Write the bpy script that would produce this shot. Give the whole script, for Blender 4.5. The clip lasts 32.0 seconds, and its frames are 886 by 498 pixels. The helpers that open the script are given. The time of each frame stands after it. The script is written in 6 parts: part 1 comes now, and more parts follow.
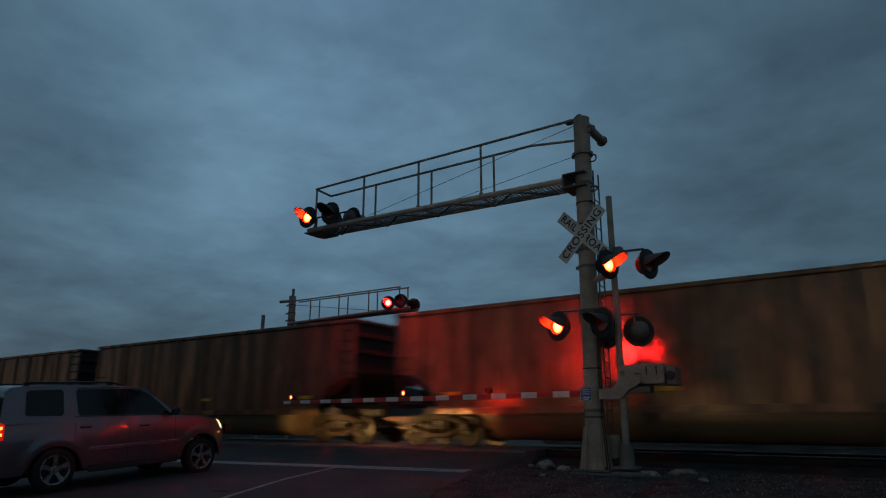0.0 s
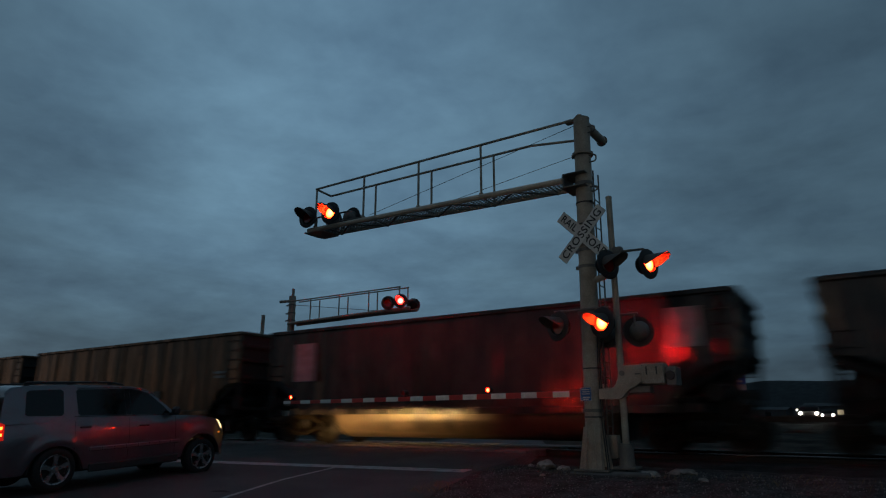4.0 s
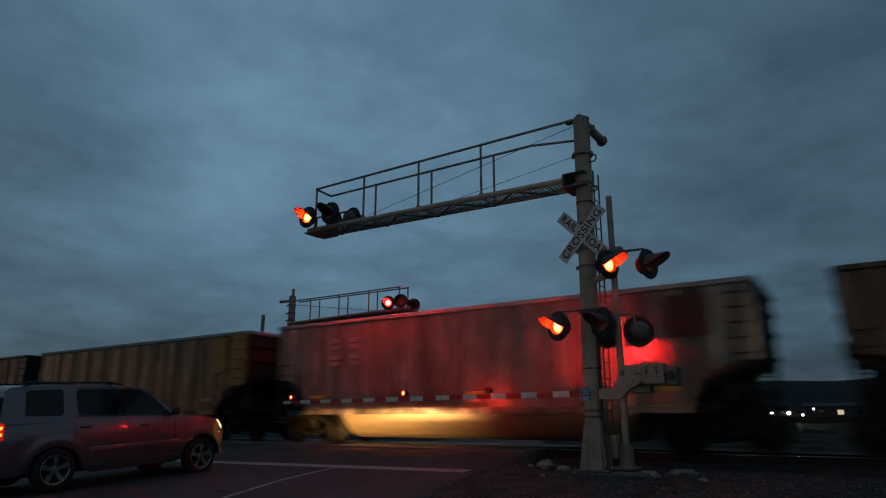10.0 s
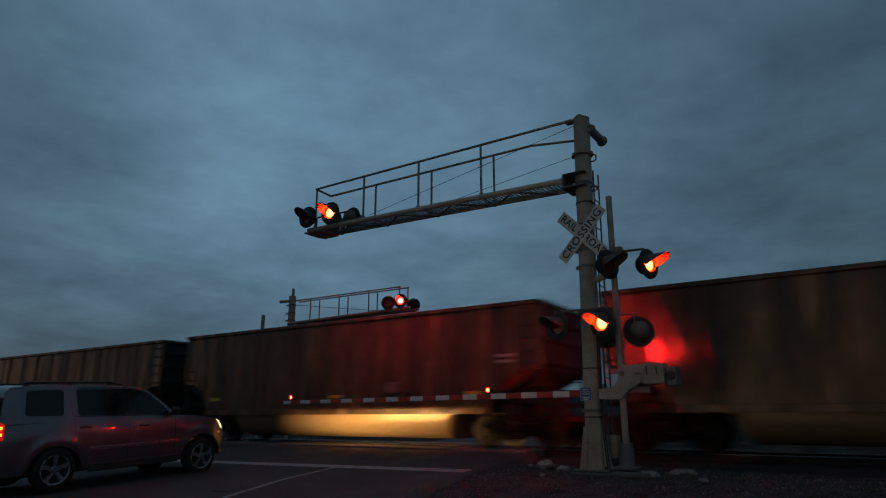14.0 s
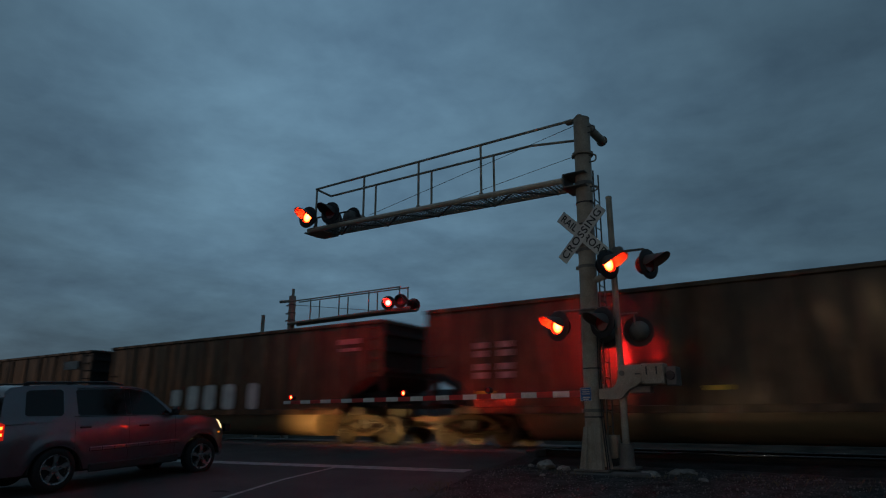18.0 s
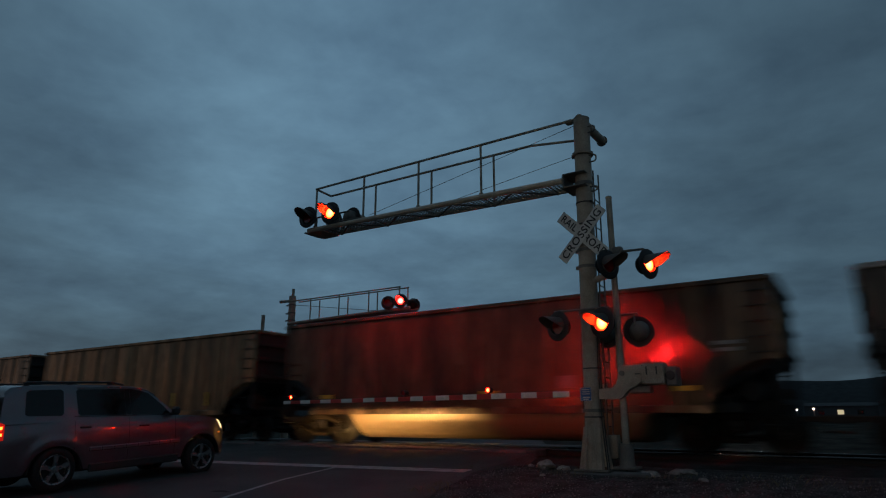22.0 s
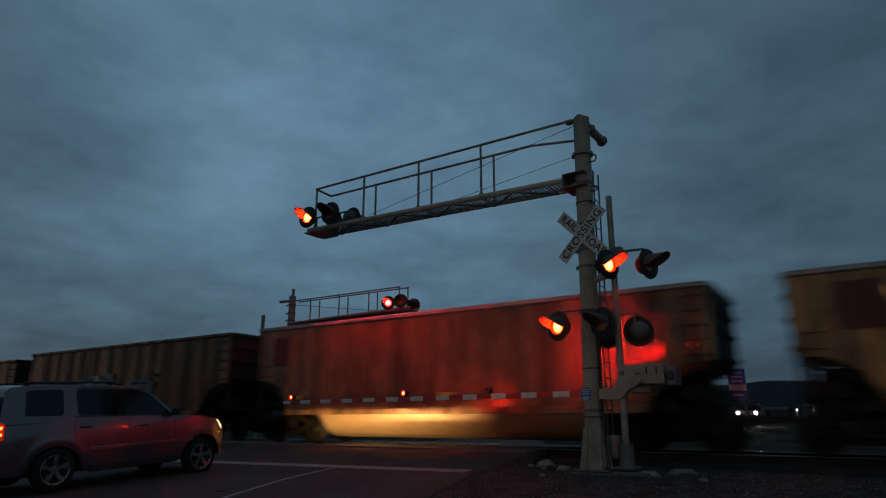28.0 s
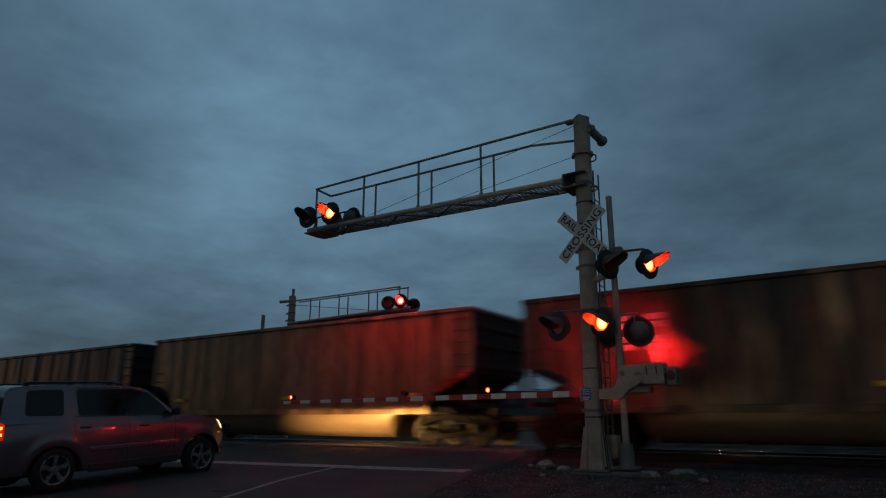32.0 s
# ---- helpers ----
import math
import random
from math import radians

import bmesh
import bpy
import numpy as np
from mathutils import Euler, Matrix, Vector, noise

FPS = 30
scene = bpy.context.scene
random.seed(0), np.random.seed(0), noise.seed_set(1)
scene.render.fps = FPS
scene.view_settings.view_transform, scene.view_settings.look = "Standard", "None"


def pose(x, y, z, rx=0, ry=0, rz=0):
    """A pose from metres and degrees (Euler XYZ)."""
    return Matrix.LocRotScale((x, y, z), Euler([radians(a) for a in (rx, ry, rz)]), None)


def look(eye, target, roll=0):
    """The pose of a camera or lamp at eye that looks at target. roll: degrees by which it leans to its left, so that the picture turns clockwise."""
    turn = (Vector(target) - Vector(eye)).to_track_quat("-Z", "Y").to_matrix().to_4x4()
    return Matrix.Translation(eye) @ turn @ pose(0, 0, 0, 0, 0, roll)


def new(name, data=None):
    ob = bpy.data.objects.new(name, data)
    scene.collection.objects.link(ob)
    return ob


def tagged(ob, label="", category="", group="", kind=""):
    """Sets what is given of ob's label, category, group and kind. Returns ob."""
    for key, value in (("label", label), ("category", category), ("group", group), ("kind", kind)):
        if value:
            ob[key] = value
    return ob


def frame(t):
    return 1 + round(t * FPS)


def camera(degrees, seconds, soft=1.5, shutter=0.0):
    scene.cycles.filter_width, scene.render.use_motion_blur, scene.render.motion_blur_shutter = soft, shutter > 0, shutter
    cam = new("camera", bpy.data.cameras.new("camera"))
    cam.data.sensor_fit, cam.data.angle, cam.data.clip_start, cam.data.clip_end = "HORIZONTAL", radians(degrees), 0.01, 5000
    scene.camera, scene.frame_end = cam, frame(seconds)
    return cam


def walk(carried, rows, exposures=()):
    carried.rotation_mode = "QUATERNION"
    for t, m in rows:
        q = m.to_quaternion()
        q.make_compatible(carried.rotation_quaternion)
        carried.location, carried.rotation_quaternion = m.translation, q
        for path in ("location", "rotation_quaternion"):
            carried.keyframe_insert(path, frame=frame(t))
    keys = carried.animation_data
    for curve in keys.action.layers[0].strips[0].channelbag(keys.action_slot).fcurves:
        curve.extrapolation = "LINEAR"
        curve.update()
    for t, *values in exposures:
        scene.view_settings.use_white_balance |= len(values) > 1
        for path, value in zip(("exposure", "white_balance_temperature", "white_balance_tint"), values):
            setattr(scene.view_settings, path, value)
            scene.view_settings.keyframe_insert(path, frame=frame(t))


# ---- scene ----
# ---- camera ----
cam = camera(69.98, 32.0, 1.15, 0.56)
EYE = (0.0, 0.0, 1.5)
VIEW = look(EYE, (EYE[0] - 5.312, EYE[1] + 8.068, EYE[2] + 2.587))
walk(cam, [(0.0, VIEW), (32.0, VIEW)], exposures=[(0.0, 0.0), (9.0, 0.0), (18.0, -0.07), (25.0, -0.12), (28.0, -0.11), (31.0, -0.04), (32.0, -0.04)])

# ---- world and light: an overcast evening sky ----
world = bpy.data.worlds.new("dusk_sky")
scene.world = world
world.use_nodes = True
wn, wl = world.node_tree.nodes, world.node_tree.links
wn.clear()


def wnode(kind, **values):
    n = wn.new(kind)
    for k, v in values.items():
        n.inputs[k].default_value = v
    return n


w_out = wn.new("ShaderNodeOutputWorld")
w_bg = wnode("ShaderNodeBackground", Strength=1.0)
w_co = wn.new("ShaderNodeTexCoord")
w_sep = wn.new("ShaderNodeSeparateXYZ")
wl.new(w_co.outputs["Generated"], w_sep.inputs[0])


def wmath(op, a, b=None):
    n = wn.new("ShaderNodeMath")
    n.operation = op
    for i, v in enumerate((a, b)):
        if v is None:
            continue
        if isinstance(v, (int, float)):
            n.inputs[i].default_value = v
        else:
            wl.new(v, n.inputs[i])
    return n.outputs[0]


w_up = wmath("MAXIMUM", w_sep.outputs["Z"], 0.0)
w_den = wmath("ADD", w_up, 0.22)
w_flat = wn.new("ShaderNodeCombineXYZ")
wl.new(wmath("DIVIDE", w_sep.outputs["X"], w_den), w_flat.inputs[0])
wl.new(wmath("DIVIDE", w_sep.outputs["Y"], w_den), w_flat.inputs[1])
w_n1 = wnode("ShaderNodeTexNoise", Scale=1.7, Detail=5.0, Roughness=0.55, Distortion=0.12)
w_n2 = wnode("ShaderNodeTexNoise", Scale=4.2, Detail=6.0, Roughness=0.6, Distortion=0.2)
wl.new(w_flat.outputs[0], w_n1.inputs["Vector"])
wl.new(w_flat.outputs[0], w_n2.inputs["Vector"])
w_cloud = wmath("ADD", wmath("MULTIPLY", w_n1.outputs["Fac"], 0.64), wmath("MULTIPLY", w_n2.outputs["Fac"], 0.36))
w_ramp = wn.new("ShaderNodeValToRGB")
w_ramp.color_ramp.elements[0].position, w_ramp.color_ramp.elements[0].color = 0.36, (0.060, 0.115, 0.173, 1)
w_ramp.color_ramp.elements[1].position, w_ramp.color_ramp.elements[1].color = 0.64, (0.104, 0.194, 0.272, 1)
wl.new(w_cloud, w_ramp.inputs[0])
# brighter and greyer towards the horizon
w_low = wn.new("ShaderNodeMapRange")
for i, v in ((1, 0.0), (2, 0.15), (3, 0.62), (4, 1.0)):
    w_low.inputs[i].default_value = v
wl.new(w_up, w_low.inputs[0])
# broken streaks low down
w_map = wn.new("ShaderNodeMapping")
w_map.inputs["Scale"].default_value = (3.2, 3.2, 13.0)
wl.new(w_co.outputs["Generated"], w_map.inputs[0])
w_n3 = wnode("ShaderNodeTexNoise", Scale=1.0, Detail=5.0, Roughness=0.6, Distortion=0.4)
wl.new(w_map.outputs[0], w_n3.inputs["Vector"])
w_fade = wn.new("ShaderNodeMapRange")
for i, v in ((1, 0.12), (2, 0.55), (3, 1.15), (4, 0.12)):
    w_fade.inputs[i].default_value = v
wl.new(w_up, w_fade.inputs[0])
w_streak = wmath("ADD", wmath("MULTIPLY", wmath("SUBTRACT", w_n3.outputs["Fac"], 0.49), w_fade.outputs[0]), 1.0)
# the brighter cloud left of the middle, its lobe placed to fit the camera's view
w_dot = wn.new("ShaderNodeVectorMath")
w_dot.operation = "DOT_PRODUCT"
wl.new(w_co.outputs["Generated"], w_dot.inputs[0])
w_dot.inputs[1].default_value = (-0.590, 0.634, 0.499)
w_lobe = wmath("EXPONENT", wmath("MULTIPLY", wmath("SUBTRACT", w_dot.outputs["Value"], 1.0), 11.0))
w_shine = wmath("MULTIPLY", wmath("MULTIPLY", wmath("ADD", wmath("MULTIPLY", w_lobe, 0.93), 0.525), w_low.outputs[0]), w_streak)
w_mul = wn.new("ShaderNodeMix")
w_mul.data_type, w_mul.blend_type = "RGBA", "MULTIPLY"
w_mul.inputs["Factor"].default_value = 1.0
wl.new(w_ramp.outputs[0], w_mul.inputs["A"])
w_grey = wn.new("ShaderNodeCombineColor")
for i in range(3):
    wl.new(w_shine, w_grey.inputs[i])
wl.new(w_grey.outputs[0], w_mul.inputs["B"])
# a little clear-sky light from the last of the sun
w_sky = wn.new("ShaderNodeTexSky")
w_sky.sky_type = "NISHITA"
w_sky.sun_disc = False
w_sky.sun_elevation, w_sky.sun_rotation = radians(2.0), radians(250.0)
w_add = wn.new("ShaderNodeMix")
w_add.data_type, w_add.blend_type = "RGBA", "ADD"
w_add.inputs["Factor"].default_value = 0.006
wl.new(w_mul.outputs["Result"], w_add.inputs["A"])
wl.new(w_sky.outputs[0], w_add.inputs["B"])
wl.new(w_add.outputs["Result"], w_bg.inputs["Color"])
wl.new(w_bg.outputs[0], w_out.inputs["Surface"])

sun = new("sun", bpy.data.lights.new("sun", "SUN"))
sun.data.energy, sun.data.angle, sun.data.color = 0.02, radians(40), (0.75, 0.88, 1.0)
sun.matrix_basis = look((0, 0, 30), (6, 14, 0))

# an unseen warm fill lamp, added behind the viewpoint to light the mast, the arm and the train
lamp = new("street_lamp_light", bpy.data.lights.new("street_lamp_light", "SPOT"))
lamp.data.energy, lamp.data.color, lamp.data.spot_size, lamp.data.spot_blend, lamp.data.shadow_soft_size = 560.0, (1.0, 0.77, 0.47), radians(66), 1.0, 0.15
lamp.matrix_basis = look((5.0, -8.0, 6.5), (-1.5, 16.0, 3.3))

# ---- numbers of the plan ----
RAIL_Z = 0.745          # top of the rails
TRACK_Y = 16.49         # middle of the track, which runs along x
CAR_PITCH = 16.15       # length of a coal car over its couplers
MX, MY, MZ = -4.538, 12.192, 0.548   # foot of the near signal mast
RISE, FOOT = 0.055, -0.12


def road_z(x, y):
    z = FOOT + RISE * max(y, -3.0)
    z = min(z, RAIL_Z - 0.012)
    if y > 18.3:
        z = max(RAIL_Z - 0.012 - 0.045 * (y - 18.3), min(0.06 * max(y - 30, 0), 1.2) + 0.05)
    return z


# ---- materials ----
def mat(name, color, rough=0.6, metal=0.0, vary=0.25, scale=6.0, fine=40.0, bump=0.15, second=None, stretch=(1, 1, 1), cover=0.5, coat=0.0, spec=0.5, random_tint=0.0, gloss_vary=0.1, warp=0.0):
    """A surface with variation at two scales: stains of a second colour, and grain in colour, gloss and relief."""
    m = bpy.data.materials.new(name)
    m.use_nodes = True
    nt = m.node_tree
    b = nt.nodes["Principled BSDF"]
    b.inputs["Metallic"].default_value = metal
    b.inputs["Coat Weight"].default_value = coat
    b.inputs["Specular IOR Level"].default_value = spec
    co = nt.nodes.new("ShaderNodeTexCoord")
    mp = nt.nodes.new("ShaderNodeMapping")
    mp.inputs["Scale"].default_value = stretch
    nt.links.new(co.outputs["Object"], mp.inputs[0])
    n1 = nt.nodes.new("ShaderNodeTexNoise")
    n1.inputs["Scale"].default_value, n1.inputs["Detail"].default_value = scale, 5.0
    n2 = nt.nodes.new("ShaderNodeTexNoise")
    n2.inputs["Scale"].default_value, n2.inputs["Detail"].default_value = fine, 3.0
    nt.links.new(mp.outputs[0], n1.inputs["Vector"])
    nt.links.new(mp.outputs[0], n2.inputs["Vector"])
    second = second or [v * (1 - vary) for v in color]
    r1 = nt.nodes.new("ShaderNodeValToRGB")
    r1.color_ramp.elements[0].position, r1.color_ramp.elements[0].color = cover - 0.14, (*second, 1)
    r1.color_ramp.elements[1].position, r1.color_ramp.elements[1].color = cover + 0.14, (*color, 1)
    nt.links.new(n1.outputs["Fac"], r1.inputs[0])
    r2 = nt.nodes.new("ShaderNodeMapRange")
    for i, v in ((1, 0.3), (2, 0.7), (3, 1 - vary * 0.7), (4, 1 + vary * 0.4)):
        r2.inputs[i].default_value = v
    nt.links.new(n2.outputs["Fac"], r2.inputs[0])
    mx = nt.nodes.new("ShaderNodeMix")
    mx.data_type, mx.blend_type = "RGBA", "MULTIPLY"
    mx.inputs["Factor"].default_value = 1.0
    cc = nt.nodes.new("ShaderNodeCombineColor")
    for i in range(3):
        nt.links.new(r2.outputs[0], cc.inputs[i])
    nt.links.new(r1.outputs[0], mx.inputs["A"])
    nt.links.new(cc.outputs[0], mx.inputs["B"])
    last = mx.outputs["Result"]
    if random_tint:
        oi = nt.nodes.new("ShaderNodeObjectInfo")
        hs = nt.nodes.new("ShaderNodeHueSaturation")
        mr = nt.nodes.new("ShaderNodeMapRange")
        mr.inputs[3].default_value, mr.inputs[4].default_value = 1 - random_tint, 1 + random_tint
        nt.links.new(oi.outputs["Random"], mr.inputs[0])
        nt.links.new(mr.outputs[0], hs.inputs["Value"])
        nt.links.new(last, hs.inputs["Color"])
        last = hs.outputs[0]
    nt.links.new(last, b.inputs["Base Color"])
    rr = nt.nodes.new("ShaderNodeMapRange")
    for i, v in ((1, 0.3), (2, 0.7), (3, max(rough - gloss_vary, 0.03)), (4, min(rough + gloss_vary, 1.0))):
        rr.inputs[i].default_value = v
    nt.links.new(n1.outputs["Fac"], rr.inputs[0])
    nt.links.new(rr.outputs[0], b.inputs["Roughness"])
    if bump:
        bp = nt.nodes.new("ShaderNodeBump")
        bp.inputs["Strength"].default_value = bump
        bp.inputs["Distance"].default_value = 0.02
        nt.links.new(n2.outputs["Fac"], bp.inputs["Height"])
        nt.links.new(bp.outputs[0], b.inputs["Normal"])
        if warp:
            # sheet that has buckled between its ribs
            m3 = nt.nodes.new("ShaderNodeMapping")
            m3.inputs["Scale"].default_value = (2.1, 1.0, 0.30)
            nt.links.new(co.outputs["Object"], m3.inputs[0])
            n3 = nt.nodes.new("ShaderNodeTexNoise")
            n3.inputs["Scale"].default_value, n3.inputs["Detail"].default_value = 1.0, 1.0
            nt.links.new(m3.outputs[0], n3.inputs["Vector"])
            b3 = nt.nodes.new("ShaderNodeBump")
            b3.inputs["Strength"].default_value = 1.0
            b3.inputs["Distance"].default_value = warp
            nt.links.new(n3.outputs["Fac"], b3.inputs["Height"])
            nt.links.new(b3.outputs[0], bp.inputs["Normal"])
    return m


def glow(name, color, strength):
    m = bpy.data.materials.new(name)
    m.use_nodes = True
    b = m.node_tree.nodes["Principled BSDF"]
    b.inputs["Base Color"].default_value = (*[min(1, v * 0.6 + 0.02) for v in color], 1)
    b.inputs["Emission Color"].default_value = (*color, 1)
    b.inputs["Emission Strength"].default_value = strength
    b.inputs["Roughness"].default_value = 0.3
    return m


def glow_lens(name, color, strength, r):
    """A round lens over one bulb: brightest in its middle, deep red towards its rim."""
    m = glow(name, color, strength)
    nt = m.node_tree
    b = nt.nodes["Principled BSDF"]
    co = nt.nodes.new("ShaderNodeTexCoord")
    mp = nt.nodes.new("ShaderNodeMapping")
    mp.inputs["Scale"].default_value = (1 / r, 0.0, 1 / r)
    nt.links.new(co.outputs["Object"], mp.inputs[0])
    ln = nt.nodes.new("ShaderNodeVectorMath")
    ln.operation = "LENGTH"
    nt.links.new(mp.outputs[0], ln.inputs[0])
    mr = nt.nodes.new("ShaderNodeMapRange")
    mr.interpolation_type = "SMOOTHSTEP"
    for i, v in ((1, 0.10), (2, 0.98), (3, strength * 2.3), (4, strength * 0.05)):
        mr.inputs[i].default_value = v
    nt.links.new(ln.outputs["Value"], mr.inputs[0])
    nt.links.new(mr.outputs[0], b.inputs["Emission Strength"])
    return m


def plain(name, color, rough=0.5, metal=0.0):
    return mat(name, color, rough, metal, vary=0.12, bump=0.03)


ASPHALT = mat("asphalt", (0.118, 0.114, 0.112), 0.84, vary=0.7, scale=0.9, fine=48, bump=0.8, second=(0.076, 0.074, 0.074), spec=0.15)
GRAVEL = mat("gravel", (0.094, 0.091, 0.090), 0.95, vary=0.95, scale=2.2, fine=26, bump=1.0, second=(0.046, 0.043, 0.041), spec=0.05)
FAR_GRASS = mat("pale_dry_ground", (0.062, 0.062, 0.050), 0.95, vary=0.5, scale=0.7, fine=9, bump=0.6, second=(0.016, 0.017, 0.013), spec=0.02)
BALLAST = mat("ballast", (0.055, 0.052, 0.050), 0.95, vary=0.5, scale=2.0, fine=30, bump=1.0, second=(0.030, 0.028, 0.026), spec=0.05)
CONCRETE = mat("concrete", (0.17, 0.165, 0.16), 0.85, vary=0.3, scale=2.5, fine=60, bump=0.3, second=(0.09, 0.088, 0.085))
PAINT_LINE = mat("road_paint", (0.42, 0.42, 0.40), 0.75, vary=0.4, scale=5, fine=70, bump=0.3, second=(0.16, 0.16, 0.155), cover=0.42)
GALV = mat("galvanised_steel", (0.20, 0.19, 0.175), 0.55, 0.35, vary=0.22, scale=4, fine=45, bump=0.06, second=(0.13, 0.125, 0.115))
# grey paint tinted warm; warm light on the steelwork is put into it
ALU = mat("aluminium_paint", (0.45, 0.395, 0.325), 0.6, 0.1, vary=0.3, scale=3, fine=40, bump=0.08, second=(0.30, 0.255, 0.205), spec=0.35)
BLACK_PAINT = mat("black_paint", (0.022, 0.022, 0.024), 0.55, vary=0.3, scale=7, bump=0.05)
# lighter than ALU: warm light on the arm tubes is put into the colour
LIT_ALU = mat("lit_aluminium_paint", (0.66, 0.55, 0.44), 0.5, 0.1, vary=0.25, scale=3, fine=40, bump=0.06, second=(0.50, 0.41, 0.32))
HOOD_IN = mat("hood_black", (0.105, 0.094, 0.088), 0.6, vary=0.2, bump=0.03)
HOUSING_BLACK = mat("housing_black", (0.007, 0.007, 0.008), 0.7, vary=0.2, bump=0.03, spec=0.2)
SIGN_WHITE = mat("sign_white", (0.66, 0.66, 0.63), 0.5, vary=0.15, scale=3, second=(0.52, 0.51, 0.48), bump=0.03)
SIGN_BLACK = plain("sign_black", (0.02, 0.02, 0.02), 0.6)
SIGN_BLUE = mat("sign_blue", (0.03, 0.13, 0.34), 0.5, vary=0.15, bump=0.02)
GATE_RED = mat("gate_red", (0.55, 0.045, 0.035), 0.45, vary=0.2, scale=5, bump=0.03)
GATE_WHITE = mat("gate_white", (0.86, 0.83, 0.76), 0.45, vary=0.2, scale=5, bump=0.03)
RUST = mat("rusty_steel", (0.11, 0.062, 0.040), 0.8, 0.2, vary=0.4, scale=5, bump=0.3, second=(0.055, 0.038, 0.03))
RAIL_SIDE = mat("rail_side", (0.030, 0.021, 0.016), 0.85, 0.1, vary=0.4, scale=6, bump=0.2)
RAIL_TOP = mat("polished_rail", (0.13, 0.125, 0.12), 0.06, 1.0, gloss_vary=0.01, vary=0.15, scale=2, bump=0.0)
TIE = mat("timber_tie", (0.075, 0.058, 0.045), 0.9, vary=0.4, scale=5, stretch=(4, 1, 4), bump=0.5, random_tint=0.3)
LAMP_OFF = mat("unlit_red_lens", (0.24, 0.012, 0.010), 0.15, vary=0.1, bump=0.02, coat=0.4)
LAMP_RED = glow_lens("lit_red_lens", (1.0, 0.0145, 0.0022), 175.0, 0.16)
LAMP_BACK = glow("lit_red_lens_rear", (1.0, 0.014, 0.014), 1400.0)
LAMP_AHEAD = glow("lit_red_lens_beam", (1.0, 0.018, 0.024), 1000.0)
LAMP_DISTANT = glow_lens("lit_red_lens_dim", (1.0, 0.011, 0.008), 85.0, 0.16)
LAMP_SMALL = glow_lens("lit_gate_light", (1.0, 0.008, 0.0022), 130.0, 0.054)
LAMP_SMALL_BACK = glow("lit_gate_light_back", (1.0, 0.030, 0.012), 560.0)


# ---- mesh tools ----
def bm_new():
    return bmesh.new()


def box(bm, c, s, m=None, bevel=0.0):
    r = bmesh.ops.create_cube(bm, size=1.0)
    vs = r["verts"]
    bmesh.ops.scale(bm, vec=s, verts=vs)
    if bevel:
        es = list({e for v in vs for e in v.link_edges})
        g = bmesh.ops.bevel(bm, geom=es, offset=bevel, segments=1, affect="EDGES", profile=0.5)
        vs = list({v for f in g["faces"] for v in f.verts} | {v for v in vs if v.is_valid})
    bmesh.ops.translate(bm, vec=c, verts=vs)
    if m is not None:
        bmesh.ops.transform(bm, matrix=m, verts=vs)
    return vs


def tube(bm, p0, p1, r0, r1=None, seg=12, caps=True):
    p0, p1 = Vector(p0), Vector(p1)
    d = p1 - p0
    q = d.to_track_quat("Z", "Y").to_matrix().to_4x4()
    return bmesh.ops.create_cone(bm, cap_ends=caps, segments=seg, radius1=r0, radius2=r0 if r1 is None else r1, depth=d.length,
                                 matrix=Matrix.Translation((p0 + p1) / 2) @ q)["verts"]


def bar(bm, p0, p1, w, h, bevel=0.0):
    """A straight bar of rectangular section between two points."""
    p0, p1 = Vector(p0), Vector(p1)
    d = p1 - p0
    q = d.to_track_quat("X", "Z").to_matrix().to_4x4()
    return box(bm, (0, 0, 0), (d.length, w, h), Matrix.Translation((p0 + p1) / 2) @ q, bevel)


def prism(bm, outline, axis, a, b):
    """A closed outline of (u, v), drawn out along an axis from a to b."""
    def at(u, v, w):
        return {"x": (w, u, v), "y": (u, w, v), "z": (u, v, w)}[axis]
    lo = [bm.verts.new(at(u, v, a)) for u, v in outline]
    hi = [bm.verts.new(at(u, v, b)) for u, v in outline]
    n = len(outline)
    bm.faces.new(lo)
    bm.faces.new(hi[::-1])
    for i in range(n):
        bm.faces.new((lo[i], hi[i], hi[(i + 1) % n], lo[(i + 1) % n]))
    return lo + hi


def lathe(bm, profile, seg=24, m=None):
    """Turns (r, y) about the y axis."""
    rings = []
    for r, y in profile:
        rings.append([bm.verts.new((r * math.cos(2 * math.pi * i / seg), y, r * math.sin(2 * math.pi * i / seg))) for i in range(seg)])
    for a, b in zip(rings, rings[1:]):
        for i in range(seg):
            bm.faces.new((a[i], a[(i + 1) % seg], b[(i + 1) % seg], b[i]))
    for ring in (rings[0], rings[-1]):
        bm.faces.new(ring)
    vs = [v for ring in rings for v in ring]
    if m is not None:
        bmesh.ops.transform(bm, matrix=m, verts=vs)
    return vs


def soften(me, angle=40):
    me.shade_smooth()
    me.set_sharp_from_angle(angle=radians(angle))


def part(name, bm, material, parent, label="", smooth=True, place=None):
    """One mesh object under a thing or a part."""
    bmesh.ops.recalc_face_normals(bm, faces=bm.faces)
    me = bpy.data.meshes.new(name)
    bm.to_mesh(me)
    bm.free()
    for m in material if isinstance(material, (list, tuple)) else [material]:
        me.materials.append(m)
    if smooth:
        soften(me)
    ob = new(name, me)
    ob.parent = parent
    if place is not None:
        ob.matrix_basis = place
    if label:
        ob["label"] = label
    return ob


def same(name, me, parent, place):
    """Another object on a shared mesh."""
    ob = new(name, me)
    ob.parent = parent
    ob.matrix_basis = place
    return ob


def thing(name, place, label, category, group="", kind=""):
    ob = new(name)
    ob.empty_display_size = 0.3
    ob.matrix_basis = place
    return tagged(ob, label, category, group, kind)


